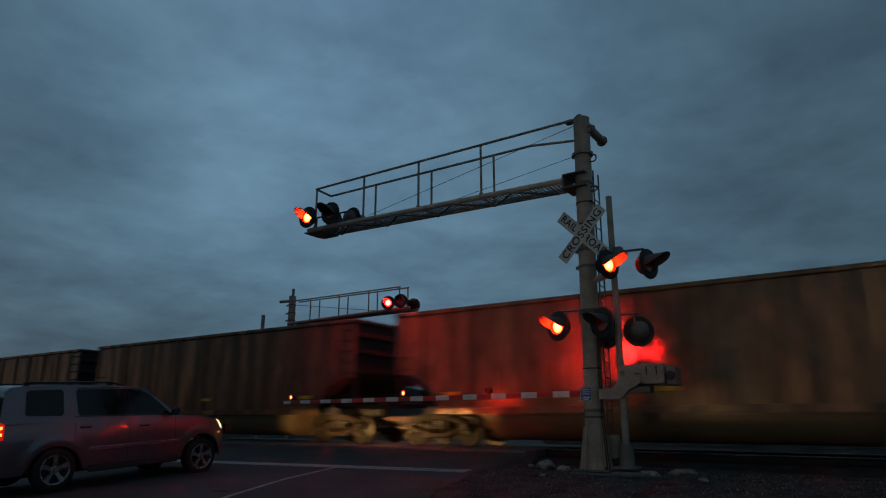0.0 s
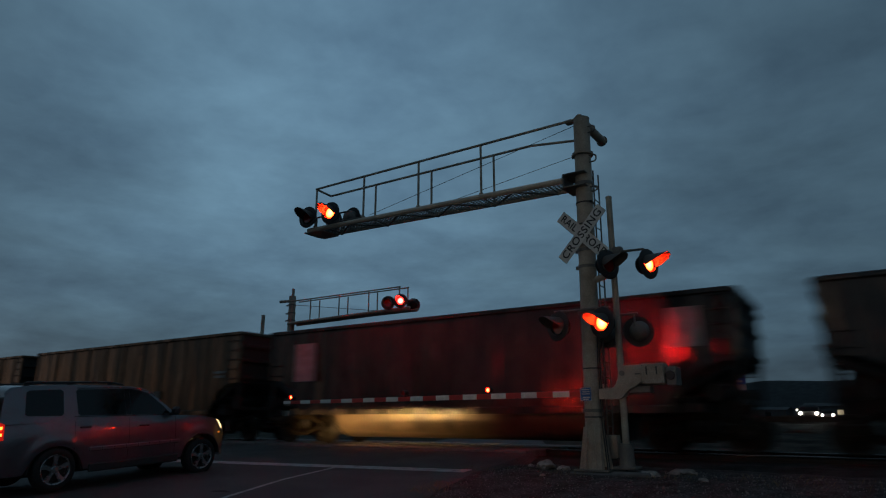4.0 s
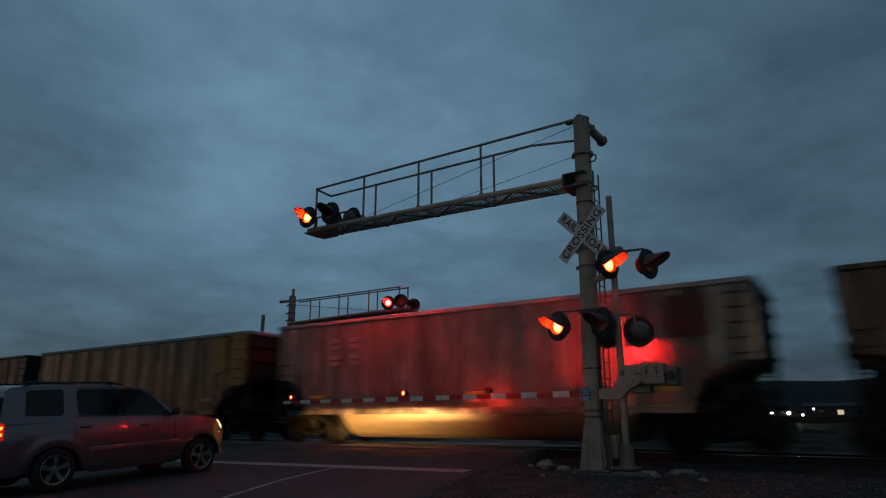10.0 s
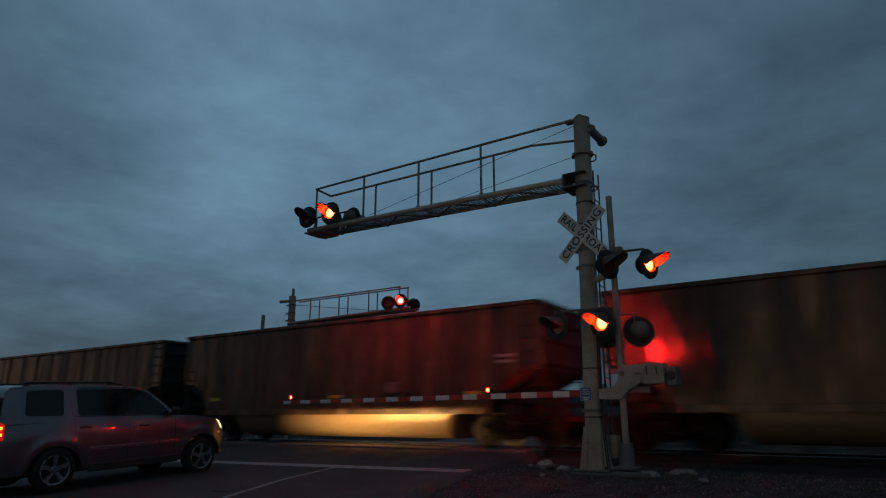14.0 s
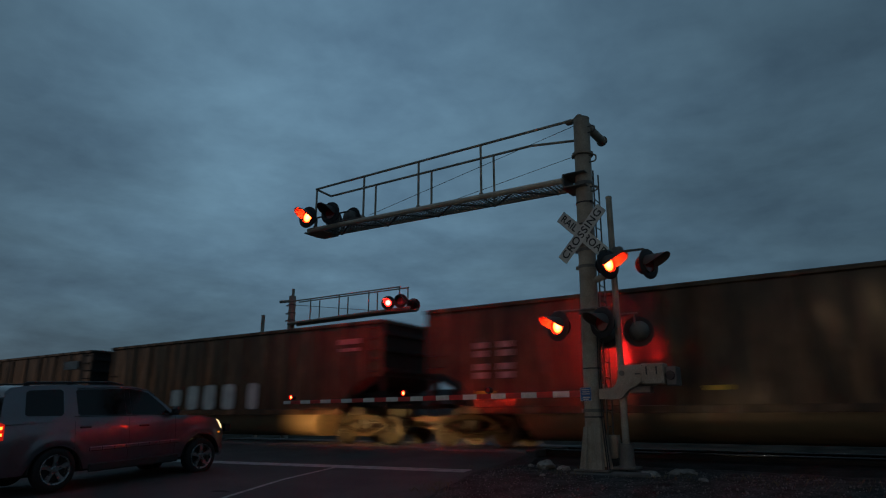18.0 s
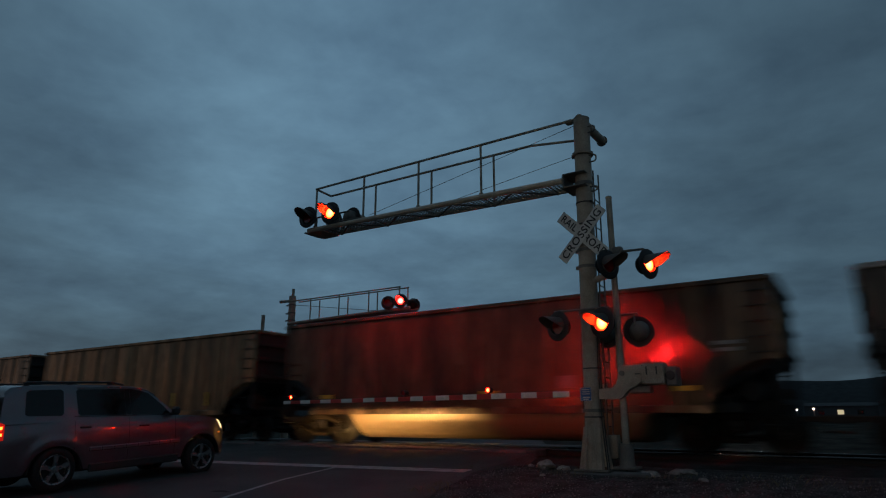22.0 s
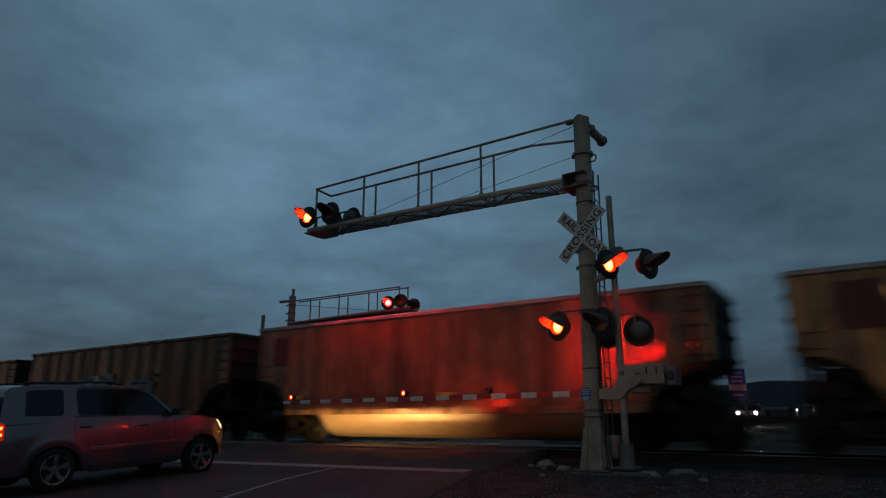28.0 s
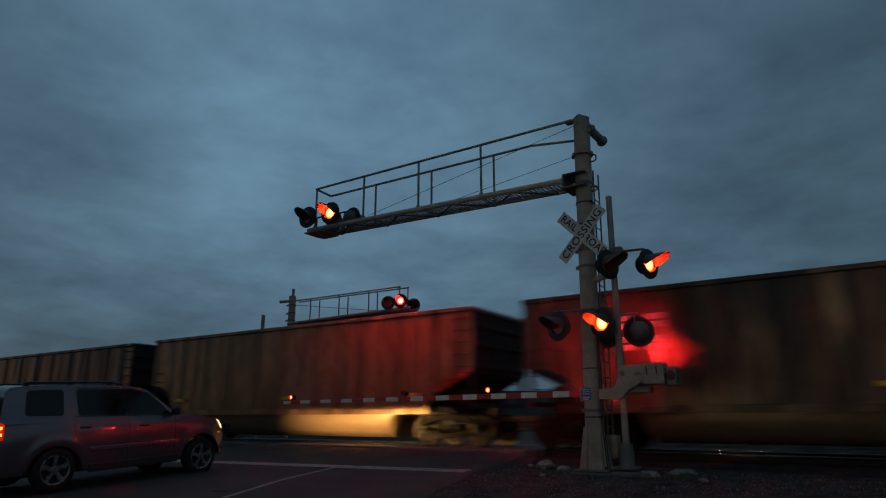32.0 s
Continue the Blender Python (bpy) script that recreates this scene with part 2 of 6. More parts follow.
def structure(name, bm, material, label, smooth=False):
    bmesh.ops.recalc_face_normals(bm, faces=bm.faces)
    me = bpy.data.meshes.new(name)
    bm.to_mesh(me)
    bm.free()
    for m in material if isinstance(material, (list, tuple)) else [material]:
        me.materials.append(m)
    if smooth:
        soften(me)
    ob = new(name, me)
    return tagged(ob, label, name.replace("_", " "), kind="structure")


def sheet(name, xs, ys, z_of, material, label):
    """A ground surface over a grid of x and y."""
    me = bpy.data.meshes.new(name)
    nx, ny = len(xs), len(ys)
    verts = [(x, y, z_of(x, y)) for y in ys for x in xs]
    faces = [(j * nx + i, j * nx + i + 1, (j + 1) * nx + i + 1, (j + 1) * nx + i) for j in range(ny - 1) for i in range(nx - 1)]
    me.from_pydata(verts, [], faces)
    me.materials.append(material)
    me.shade_smooth()
    ob = new(name, me)
    return tagged(ob, label, name.replace("_", " "), kind="structure")

# ---- ground, road, track ----
def steps(a, b, n):
    return [a + (b - a) * i / n for i in range(n + 1)]


def base_z(x, y):
    z = min(FOOT + RISE * max(y, -3.0), 0.50)
    if y > 19.0:
        z = max(0.50 - 0.12 * (y - 19.0), 0.0)
    if y > 30:
        z = min(0.0 + 0.06 * (y - 30), 1.2)
    bumps = 0.025 * noise.noise(Vector((x * 0.9, y * 0.9, 0.0))) + 0.012 * noise.noise(Vector((x * 3.1, y * 3.1, 4.0)))
    return z + (bumps if abs(x) < 40 and -6 < y < 40 else 0.0)


sheet("ground", [-3000, -900, -300, -120, -60, -40] + steps(-26, 14, 80) + [30, 60, 120, 300, 900, 3000],
      [-3000, -800, -200, -60, -20, -8] + steps(-5, 40, 90) + [60, 100, 200, 500, 1500, 4000], base_z, GRAVEL,
      "dark gravel and dry weedy ground beside the road")
land = bpy.data.objects["ground"].data
land.materials.append(FAR_GRASS)
for p in land.polygons:
    p.material_index = 1 if p.center.y > 20.2 else 0

ROAD_EDGE = [(-140, 10.0), (-40, 4.5), (-5, -1.6), (2, -3.6), (5, -4.7), (8.35, -5.85), (11.17, -6.6), (14.5, -7.0), (18.4, -7.2), (20.0, -8.2), (25, -10.8), (60, -30.0)]
ROAD_LEFT = -22.0


def road_right(y):
    for (y0, x0), (y1, x1) in zip(ROAD_EDGE, ROAD_EDGE[1:]):
        if y0 <= y <= y1:
            return x0 + (x1 - x0) * (y - y0) / (y1 - y0)
    return ROAD_EDGE[-1][1]


def road_piece(name, y0, y1, label):
    bm = bm_new()
    ys = steps(y0, y1, max(2, int((y1 - y0) / 0.5)))
    rows = []
    for y in ys:
        r = road_right(y) + (0.10 * noise.noise(Vector((y * 1.7, 0, 0))) + 0.05 * noise.noise(Vector((y * 5, 3, 0))))
        xs = [ROAD_LEFT] + [ROAD_LEFT + (r - ROAD_LEFT) * i / 10 for i in range(1, 11)]
        row = [bm.verts.new((x, y, road_z(x, y) + 0.012)) for x in xs]
        row.append(bm.verts.new((r + 0.25, y, road_z(r, y) - 0.22)))
        row.insert(0, bm.verts.new((ROAD_LEFT - 0.3, y, road_z(ROAD_LEFT, y) - 0.3)))
        rows.append(row)
    for a, b in zip(rows, rows[1:]):
        for i in range(len(a) - 1):
            bm.faces.new((a[i], a[i + 1], b[i + 1], b[i]))
    return structure(name, bm, ASPHALT, label, smooth=True)


road_piece("road", -140, 14.55, "worn dark asphalt road rising to the crossing")
road_piece("road_beyond", 18.45, 40, "dark asphalt road beyond the tracks")


def ground_strip(name, pts, width, material, label, lift=0.020):
    """A painted line on the road along straight points."""
    bm = bm_new()
    rows = []
    for (x0, y0), (x1, y1) in zip(pts, pts[1:]):
        d = Vector((x1 - x0, y1 - y0))
        nrm = Vector((-d.y, d.x)).normalized() * width / 2
        n = max(1, int(d.length / 0.4))
        for i in range(n + (1 if (x1, y1) == pts[-1] else 0)):
            p = Vector((x0, y0)) + d * i / n
            rows.append([bm.verts.new((q.x, q.y, road_z(q.x, q.y) + lift)) for q in (p - nrm, p + nrm)])
    for a, b in zip(rows, rows[1:]):
        bm.faces.new((a[0], a[1], b[1], b[0]))
    return structure(name, bm, PAINT_LINE, label)


ground_strip("stop_line", [(-21.0, 9.72), (-13.43, 10.52), (-6.75, 11.15)], 0.42, PAINT_LINE, "worn white stop line across the road")
ground_strip("edge_line", [(-7.6, 3.6), (-8.83, 7.11), (-9.48, 8.90), (-9.83, 10.75)], 0.10, PAINT_LINE, "thin worn white lane line")

# ballast bed
bm = bm_new()
prism(bm, [(TRACK_Y - 3.1, 0.40), (TRACK_Y - 2.0, 0.585), (TRACK_Y + 2.0, 0.585), (TRACK_Y + 3.1, 0.40)], "x", -160, 90)
structure("ballast", bm, BALLAST, "grey stone ballast bed of the track")

# rails
for side in (-1, 1):
    bm = bm_new()
    y = TRACK_Y + side * 0.755
    # the head has round shoulders; its sides are bowed and polished to catch headlight glints
    arc = [(math.cos(radians(a)), math.sin(radians(a))) for a in range(0, 91, 15)]
    side = [(0.0358 + 0.0006 * (1 - (2 * i / 8 - 1) ** 2), -0.042 + 0.034 * i / 8) for i in range(8)]
    head = side + [(0.026 + 0.010 * c, -0.008 + 0.008 * d) for c, d in arc]
    head += [(-u, v) for u, v in head[::-1]]
    prof = [(-0.07, -0.170), (0.07, -0.170), (0.07, -0.158), (0.012, -0.140), (0.010, -0.050)] + head + [(-0.010, -0.050), (-0.012, -0.140), (-0.07, -0.158)]
    prism(bm, [(y + u, RAIL_Z + v) for u, v in prof], "x", -160, 90)
    rail = structure("rail", bm, [RAIL_SIDE, RAIL_TOP], "steel rail with a polished head", smooth=True)
    for p in rail.data.polygons:
        if p.center.z > RAIL_Z - 0.0425 and abs(p.normal.x) < 0.5:
            p.material_index = 1

# timber ties where the track is open
tie_bm = bm_new()
box(tie_bm, (0, 0, 0), (0.23, 2.6, 0.18), bevel=0.012)
ties = thing("tie_row", Matrix.Identity(4), "row of dark timber ties in the ballast", "ties", kind="structure")
first = part("tie", tie_bm, TIE, ties, smooth=False, place=pose(-6.6, TRACK_Y, RAIL_Z - 0.26))
for i in range(1, 30):
    same("tie", first.data, ties, pose(-6.6 + 0.53 * i, TRACK_Y + random.uniform(-0.03, 0.03), RAIL_Z - 0.26 + random.uniform(-0.006, 0.004), 0, 0, random.uniform(-1.2, 1.2)))

# concrete crossing panels, each a slab of its own
panels = thing("crossing_panels", Matrix.Identity(4), "concrete grade crossing panels between and beside the rails", "crossing", kind="structure")
for row, (y0, y1) in enumerate(((14.50, TRACK_Y - 0.80), (TRACK_Y - 0.66, TRACK_Y + 0.66), (TRACK_Y + 0.80, 18.48))):
    bm = bm_new()
    box(bm, (0, 0, -0.11), (2.40, y1 - y0, 0.22), bevel=0.015)
    me = None
    for i in range(6):
        place = pose(-8.35 - 2.43 * i, (y0 + y1) / 2, RAIL_Z + random.uniform(-0.006, 0.0))
        if me is None:
            me = part("panel", bm, CONCRETE, panels, smooth=False, place=place).data
        else:
            same("panel", me, panels, place)


# ---- signal lamps ----
R_DISC, R_LENS = 0.300, 0.155
LAMPS_A, LAMPS_B = [], []


def arc_shell(bm, r, t, y0, y1, a0, a1, n=18, flare=0.0, drop=0.0, cut=0.0):
    """An open hood: a shell round the y axis from angle a0 to a1, its mouth at y1; cut shortens its lower edges."""
    rows = []
    for i in range(n + 1):
        a = radians(a0 + (a1 - a0) * i / n)
        k = abs(2 * i / n - 1)
        ye = y1 + (y0 - y1) * cut * k ** 2.8
        ca, sa = math.cos(a), math.sin(a)
        ro = r + flare
        rows.append([bm.verts.new(v) for v in ((r * ca, y0, r * sa), (ro * ca, ye, ro * sa - drop), ((ro - t) * ca, ye, (ro - t) * sa - drop), ((r - t) * ca, y0, (r - t) * sa))])
    for a, b in zip(rows, rows[1:]):
        for j in range(4):
            bm.faces.new((a[j], a[(j + 1) % 4], b[(j + 1) % 4], b[j]))
    for row in (rows[0], rows[-1]):
        bm.faces.new(row)


def lens_disc(bm):
    """A round lens with a glowing face and a dark back."""
    lathe(bm, [(0.001, -0.012), (R_LENS * 0.6, -0.010), (R_LENS + 0.006, -0.004), (R_LENS + 0.006, 0.004), (0.001, 0.008)], 28)


SHARED = {}


def signal_lamp(parent, x, y, z, turn, phase, tilt=0.0, beam=False, dim=False, open_hood=False):
    """A flashing light: round black background, hood, housing behind, and a lens disc that turns over to show its lit or its dark face."""
    place = pose(x, y, z, tilt, 0, turn)
    if not SHARED:
        bm = bm_new()
        rings = [(R_LENS + 0.001, -0.004), (R_DISC - 0.01, -0.012), (R_DISC, -0.006), (R_DISC, 0.006), (R_DISC - 0.01, 0.004), (R_LENS + 0.001, 0.010)]
        rows = []
        for r, yy in rings:
            rows.append([bm.verts.new((r * math.cos(2 * math.pi * i / 32), yy, r * math.sin(2 * math.pi * i / 32))) for i in range(32)])
        for a, b in zip(rows, rows[1:] + rows[:1]):
            for i in range(32):
                bm.faces.new((a[i], a[(i + 1) % 32], b[(i + 1) % 32], b[i]))
        back = part("signal_lamp", bm, BLACK_PAINT, parent, "round black background with hood")
        SHARED["back"] = back.data
        bm = bm_new()
        arc_shell(bm, R_LENS + 0.024, 0.006, -0.005, -0.45, -8, 188, cut=0.86, drop=0.02)
        # a short lip, added under the lens to hold light off the ground
        arc_shell(bm, R_LENS + 0.024, 0.006, -0.005, -0.045, 194, 346, n=12)
        SHARED["hood"] = part("hood", bm, HOOD_IN, back, "black visor hood").data
        bm = bm_new()
        lathe(bm, [(R_LENS + 0.03, 0.006), (R_LENS + 0.03, 0.15), (R_LENS + 0.005, 0.19), (R_LENS * 0.75, 0.225), (0.05, 0.245), (0.001, 0.245)][:5], 28)
        SHARED["housing"] = part("housing", bm, GALV, back, "domed lamp housing").data
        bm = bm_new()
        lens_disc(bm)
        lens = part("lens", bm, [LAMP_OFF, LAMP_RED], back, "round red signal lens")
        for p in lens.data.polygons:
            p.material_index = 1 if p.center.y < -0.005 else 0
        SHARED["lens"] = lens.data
        back.matrix_basis = place
        bits = back
    else:
        bits = same("signal_lamp", SHARED["back"], parent, place)
        bits["label"] = "round black background with hood"
        tunnel = beam and not open_hood
        # a full-round hood, added to the rear lamps to narrow their beams
        if tunnel and "tunnel" not in SHARED:
            bm = bm_new()
            arc_shell(bm, R_LENS + 0.024, 0.006, -0.005, -0.40, 0, 359.9, 30)
            SHARED["tunnel"] = part("hood", bm, HOOD_IN, bits, "black tube added to narrow the beam").data
        else:
            same("hood", SHARED["tunnel" if tunnel else "hood"], bits, Matrix.Identity(4))
        house = same("housing", SHARED["housing"], bits, Matrix.Identity(4))
        if not beam:
            if "dark" not in SHARED:
                SHARED["dark"] = SHARED["housing"].copy()
                SHARED["dark"].materials[0] = HOUSING_BLACK
            house.data = SHARED["dark"]
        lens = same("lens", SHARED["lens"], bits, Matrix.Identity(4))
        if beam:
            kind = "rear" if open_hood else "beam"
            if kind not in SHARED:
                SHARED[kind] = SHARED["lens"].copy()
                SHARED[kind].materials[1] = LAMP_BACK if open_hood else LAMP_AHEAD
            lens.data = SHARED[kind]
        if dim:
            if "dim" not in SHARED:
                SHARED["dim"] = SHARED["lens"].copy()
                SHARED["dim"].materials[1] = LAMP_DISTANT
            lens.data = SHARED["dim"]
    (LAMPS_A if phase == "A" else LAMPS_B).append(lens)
    return bits


def near_signal():
    """The cantilever signal over the road, with its mast, walkway arm, lamps and crossbuck."""
    s = thing("cantilever_signal", pose(MX, MY, MZ), "grey steel cantilever crossing signal with walkway arm over the road", "crossing signal")
    top = 7.27
    lean = 0.12 / top

    def mx(z):
        return lean * z
    bm = bm_new()
    tube(bm, (mx(0.75), 0, 0.75), (mx(top), 0, top), 0.182, 0.172, 24)
    part("mast", bm, ALU, s, "grey painted tubular mast")
    # flared foot with gusset fins
    bm = bm_new()
    tube(bm, (0, 0, 0.03), (mx(0.8), 0, 0.82), 0.245, 0.196, 8)
    part("foot_shroud", bm, ALU, s)
    for i in range(8):
        a = math.pi * (2 * i + 1) / 8
        bm = bm_new()
        prism(bm, [(0.15, 0.03), (0.31, 0.03), (0.30, 0.10), (0.20, 0.80), (0.15, 0.80)], "y", -0.009, 0.009)
        part("gusset", bm, ALU, s, smooth=False, place=pose(0, 0, 0, 0, 0, math.degrees(a)))
    bm = bm_new()
    box(bm, (0, 0, 0.012), (0.68, 0.62, 0.035), bevel=0.006)
    part("base_plate", bm, GALV, s, smooth=False)
    for i in range(4):
        bm = bm_new()
        tube(bm, (0.27 * (1 if i % 2 else -1), 0.24 * (1 if i // 2 else -1), 0.02), (0.27 * (1 if i % 2 else -1), 0.24 * (1 if i // 2 else -1), 0.09), 0.022, seg=6)
        part("anchor_bolt", bm, RUST, s)
    bm = bm_new()
    box(bm, (0, 0, -0.17), (0.80, 0.74, 0.30), bevel=0.02)
    part("foundation", bm, CONCRETE, s, "concrete footing", smooth=False)
    # bands round the mast
    for z in (1.10, 3.02, 3.95, 4.30, 5.75, 6.42):
        bm = bm_new()
        tube(bm, (mx(z), 0, z - 0.03), (mx(z), 0, z + 0.03), 0.196, seg=20)
        box(bm, (mx(z) - 0.21, -0.02, z), (0.05, 0.05, 0.07))
        part("band", bm, GALV, s)
    # cross tube on the top
    bm = bm_new()
    tube(bm, (mx(top), -0.16, top - 0.05), (mx(top) + 0.03, 1.20, top - 0.07), 0.098, seg=16)
    tube(bm, (mx(top) + 0.03, 1.17, top - 0.07), (mx(top) + 0.03, 1.22, top - 0.07), 0.112, seg=16)
    part("top_tube", bm, ALU, s)
    bm = bm_new()
    tube(bm, (mx(top) + 0.03, 1.205, top - 0.07), (mx(top) + 0.03, 1.225, top - 0.07), 0.128, seg=20)
    part("tube_flange", bm, GALV, s)
    bm = bm_new()
    box(bm, (mx(top) - 0.17, -0.27, top - 0.15), (0.16, 0.14, 0.09), bevel=0.02)
    part("rail_clamp", bm, GALV, s)
    bm = bm_new()
    tube(bm, (mx(top), 0, top - 0.01), (mx(top), 0, top + 0.05), 0.178, 0.08, 20)
    part("mast_cap", bm, ALU, s)
    # arm: two long tubes, cross ties and a grating walkway
    z0, z1, xe = 5.80, 5.93, -7.70
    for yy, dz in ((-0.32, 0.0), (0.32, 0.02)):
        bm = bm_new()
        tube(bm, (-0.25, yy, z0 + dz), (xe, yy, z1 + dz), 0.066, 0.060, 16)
        part("arm_tube", bm, LIT_ALU, s, "long grey steel tube")
    # zigzag lattice between the tubes, under the walkway
    def arm_z(x):
        return z0 + (z1 - z0) * (-x / 7.7)
    for i in range(9):
        x = -0.62 - i * 0.80
        bm = bm_new()
        a, b = (-0.32, 0.32) if i % 2 else (0.32, -0.32)
        tube(bm, (x, a, arm_z(x) - 0.045), (x - 0.80, b, arm_z(x - 0.80) - 0.045), 0.021, seg=8)
        part("lattice_bar", bm, GALV, s)
    for x in (-0.62, -2.22, -3.82, -5.42, -7.02):
        bm = bm_new()
        tube(bm, (x, -0.32, arm_z(x) - 0.03), (x, 0.32, arm_z(x) - 0.01), 0.018, seg=8)
        part("cross_bar", bm, GALV, s)
    bm = bm_new()
    for i in range(78):
        x = -0.35 - i * 0.094
        zz = z0 + (z1 - z0) * (-x / 7.7) - 0.005
        box(bm, (x, 0.02, zz), (0.008, 0.56, 0.032))
    for j in range(7):
        yy = -0.27 + j * 0.09
        bar(bm, (-0.3, yy, z0 - 0.005), (xe, yy, z1 - 0.005), 0.004, 0.020)
    grating = part("walkway_grating", bm, GALV, s, "steel grating walkway", smooth=False)
    grating["kind"] = "stuff"
    bm = bm_new()
    prism(bm, [(xe + 0.5, -0.36), (xe + 0.5, 0.36), (xe - 0.05, 0.36), (xe - 0.12, 0.1), (xe - 0.12, -0.36)], "z", z1 - 0.075, z1 - 0.05)
    part("end_plate", bm, ALU, s, smooth=False)
    # clamp bracket at the mast
    for zz in (5.66, 5.95):
        bm = bm_new()
        box(bm, (mx(5.8) - 0.12, 0, zz), (0.50, 0.60, 0.03), bevel=0.008)
        part("clamp_plate", bm, GALV, s, smooth=False)
    bm = bm_new()
    box(bm, (mx(5.8) - 0.36, 0, 5.79), (0.04, 0.58, 0.30), bevel=0.008)
    part("clamp_web", bm, GALV, s, smooth=False)
    # flange ring and bolt lugs over the clamp
    bm = bm_new()
    tube(bm, (mx(6.42), 0, 6.40), (mx(6.42), 0, 6.45), 0.225, seg=20)
    part("flange_ring", bm, ALU, s)
    for zz, rr in ((6.95, 0.07), (6.28, 0.075), (5.60, 0.05)):
        # bent rod steps on the mast
        bm = bm_new()
        pts = [(mx(zz) + 0.15, zz + rr), (mx(zz) + 0.27, zz + rr), (mx(zz) + 0.31, zz + rr * 0.5), (mx(zz) + 0.31, zz - rr * 0.5), (mx(zz) + 0.27, zz - rr), (mx(zz) + 0.15, zz - rr)]
        for a, b in zip(pts, pts[1:]):
            tube(bm, (a[0], -0.06, a[1]), (b[0], -0.06, b[1]), 0.016, seg=8)
        part("step_loop", bm, GALV, s)
    # black straps that hold the cables to the mast
    for zz in (0.98, 1.90, 4.85, 5.32):
        bm = bm_new()
        tube(bm, (mx(zz), 0, zz - 0.012), (mx(zz), 0, zz + 0.012), 0.191, seg=20)
        box(bm, (mx(zz) + 0.17, -0.10, zz), (0.05, 0.06, 0.035), bevel=0.006)
        part("cable_strap", bm, BLACK_PAINT, s)
    for dx, dy in ((0.17, -0.10), (0.195, -0.06)):
        bm = bm_new()
        pts = [(dx + 0.10, dy - 0.04, 0.03), (dx + 0.05, dy, 0.55), (dx + 0.03, dy, 0.98), (dx + 0.02, dy, 1.9), (dx + 0.05, dy, 2.9)]
        for a, b in zip(pts, pts[1:]):
            tube(bm, a, b, 0.012, seg=8)
        part("cable", bm, BLACK_PAINT, s)
    # handrails
    rz = 7.09
    posts_f = (-2.23, -4.00, -5.75)
    posts_b = (-2.24, -4.05, -5.88)
    bm = bm_new()
    tube(bm, (mx(top) - 0.05, -0.33, rz + 0.03), (-7.48, -0.32, rz), 0.031, seg=8)
    tube(bm, (-7.48, -0.32, rz), (-7.53, 0.32, rz), 0.031, seg=8)
    part("front_handrail", bm, ALU, s)
    bm = bm_new()
    tube(bm, (0.05, 0.20, rz - 0.22), (-1.24, 0.32, rz), 0.031, seg=8)
    tube(bm, (-1.24, 0.32, rz), (-7.53, 0.32, rz), 0.031, seg=8)
    part("back_handrail", bm, ALU, s)
    for yy, xs in ((-0.32, posts_f + (-7.45,)), (0.32, posts_b)):
        for x in xs:
            bm = bm_new()
            zz = z0 + (z1 - z0) * (-x / 7.7)
            tube(bm, (x, yy, zz), (x, yy, rz), 0.028, seg=8)
            box(bm, (x, yy, zz + 0.07), (0.07, 0.07, 0.05))
            part("rail_post", bm, ALU, s)
    # stay cables
    for yy, a, b in ((-0.30, (0.0, top - 0.2), (-5.55, 6.0)), (0.30, (0.0, top - 0.75), (-4.6, 6.0))):
        bm = bm_new()
        tube(bm, (a[0], yy * 0.5, a[1]), (b[0], yy, b[1]), 0.007, seg=6)
        part("stay_cable", bm, GALV, s)
    # ladder behind the mast
    for dy in (0.19, 0.50):
        bm = bm_new()
        tube(bm, (0.20, dy, 0.60), (0.24, dy, 6.1), 0.018, seg=6)
        part("ladder_rail", bm, GALV, s)
    for i in range(17):
        bm = bm_new()
        z = 0.8 + 0.31 * i
        tube(bm, (0.205 + i * 0.002, 0.19, z), (0.205 + i * 0.002, 0.50, z), 0.011, seg=6)
        part("ladder_rung", bm, GALV, s)
    # lamps at the end of the arm
    signal_lamp(s, -7.57, -0.50, 6.245, 4, "A")
    signal_lamp(s, -6.74, -0.50, 6.22, 4, "B")
    signal_lamp(s, -7.50, 0.46, 6.36, 178, "A", beam=True, open_hood=True)
    signal_lamp(s, -6.83, 0.46, 6.36, 178, "B", beam=True, open_hood=True)
    bm = bm_new()
    tube(bm, (-7.7, -0.25, 6.28), (-6.3, -0.25, 6.26), 0.025, seg=8)
    for x in (-7.57, -6.74):
        tube(bm, (x, -0.36, 6.27), (x, -0.22, 6.27), 0.022, seg=8)
        tube(bm, (x + 0.1, -0.25, 5.95), (x + 0.1, -0.25, 6.27), 0.022, seg=8)
    part("lamp_bracket", bm, GALV, s)
    bm = bm_new()
    tube(bm, (-7.05, 0.25, 6.24), (-6.2, 0.25, 6.22), 0.022, seg=8)
    tube(bm, (-6.6, 0.25, 5.9), (-6.6, 0.25, 6.24), 0.022, seg=8)
    part("lamp_bracket", bm, GALV, s)
    # lamps on the mast
    signal_lamp(s, -0.49, -0.36, 2.74, -22, "A")
    signal_lamp(s, 0.42, -0.36, 2.74, -22, "B")
    signal_lamp(s, 0.20, 0.42, 2.62, 203, "A", beam=True)
    signal_lamp(s, 0.88, 0.42, 2.62, 206, "B", beam=True)
    bm = bm_new()
    tube(bm, (-0.62, -0.22, 3.05), (0.55, -0.22, 3.05), 0.022, seg=8)
    tube(bm, (-0.49, -0.22, 2.76), (-0.49, -0.22, 3.06), 0.02, seg=8)
    tube(bm, (0.42, -0.22, 2.76), (0.42, -0.22, 3.06), 0.02, seg=8)
    part("lamp_bracket", bm, GALV, s)
    bm = bm_new()
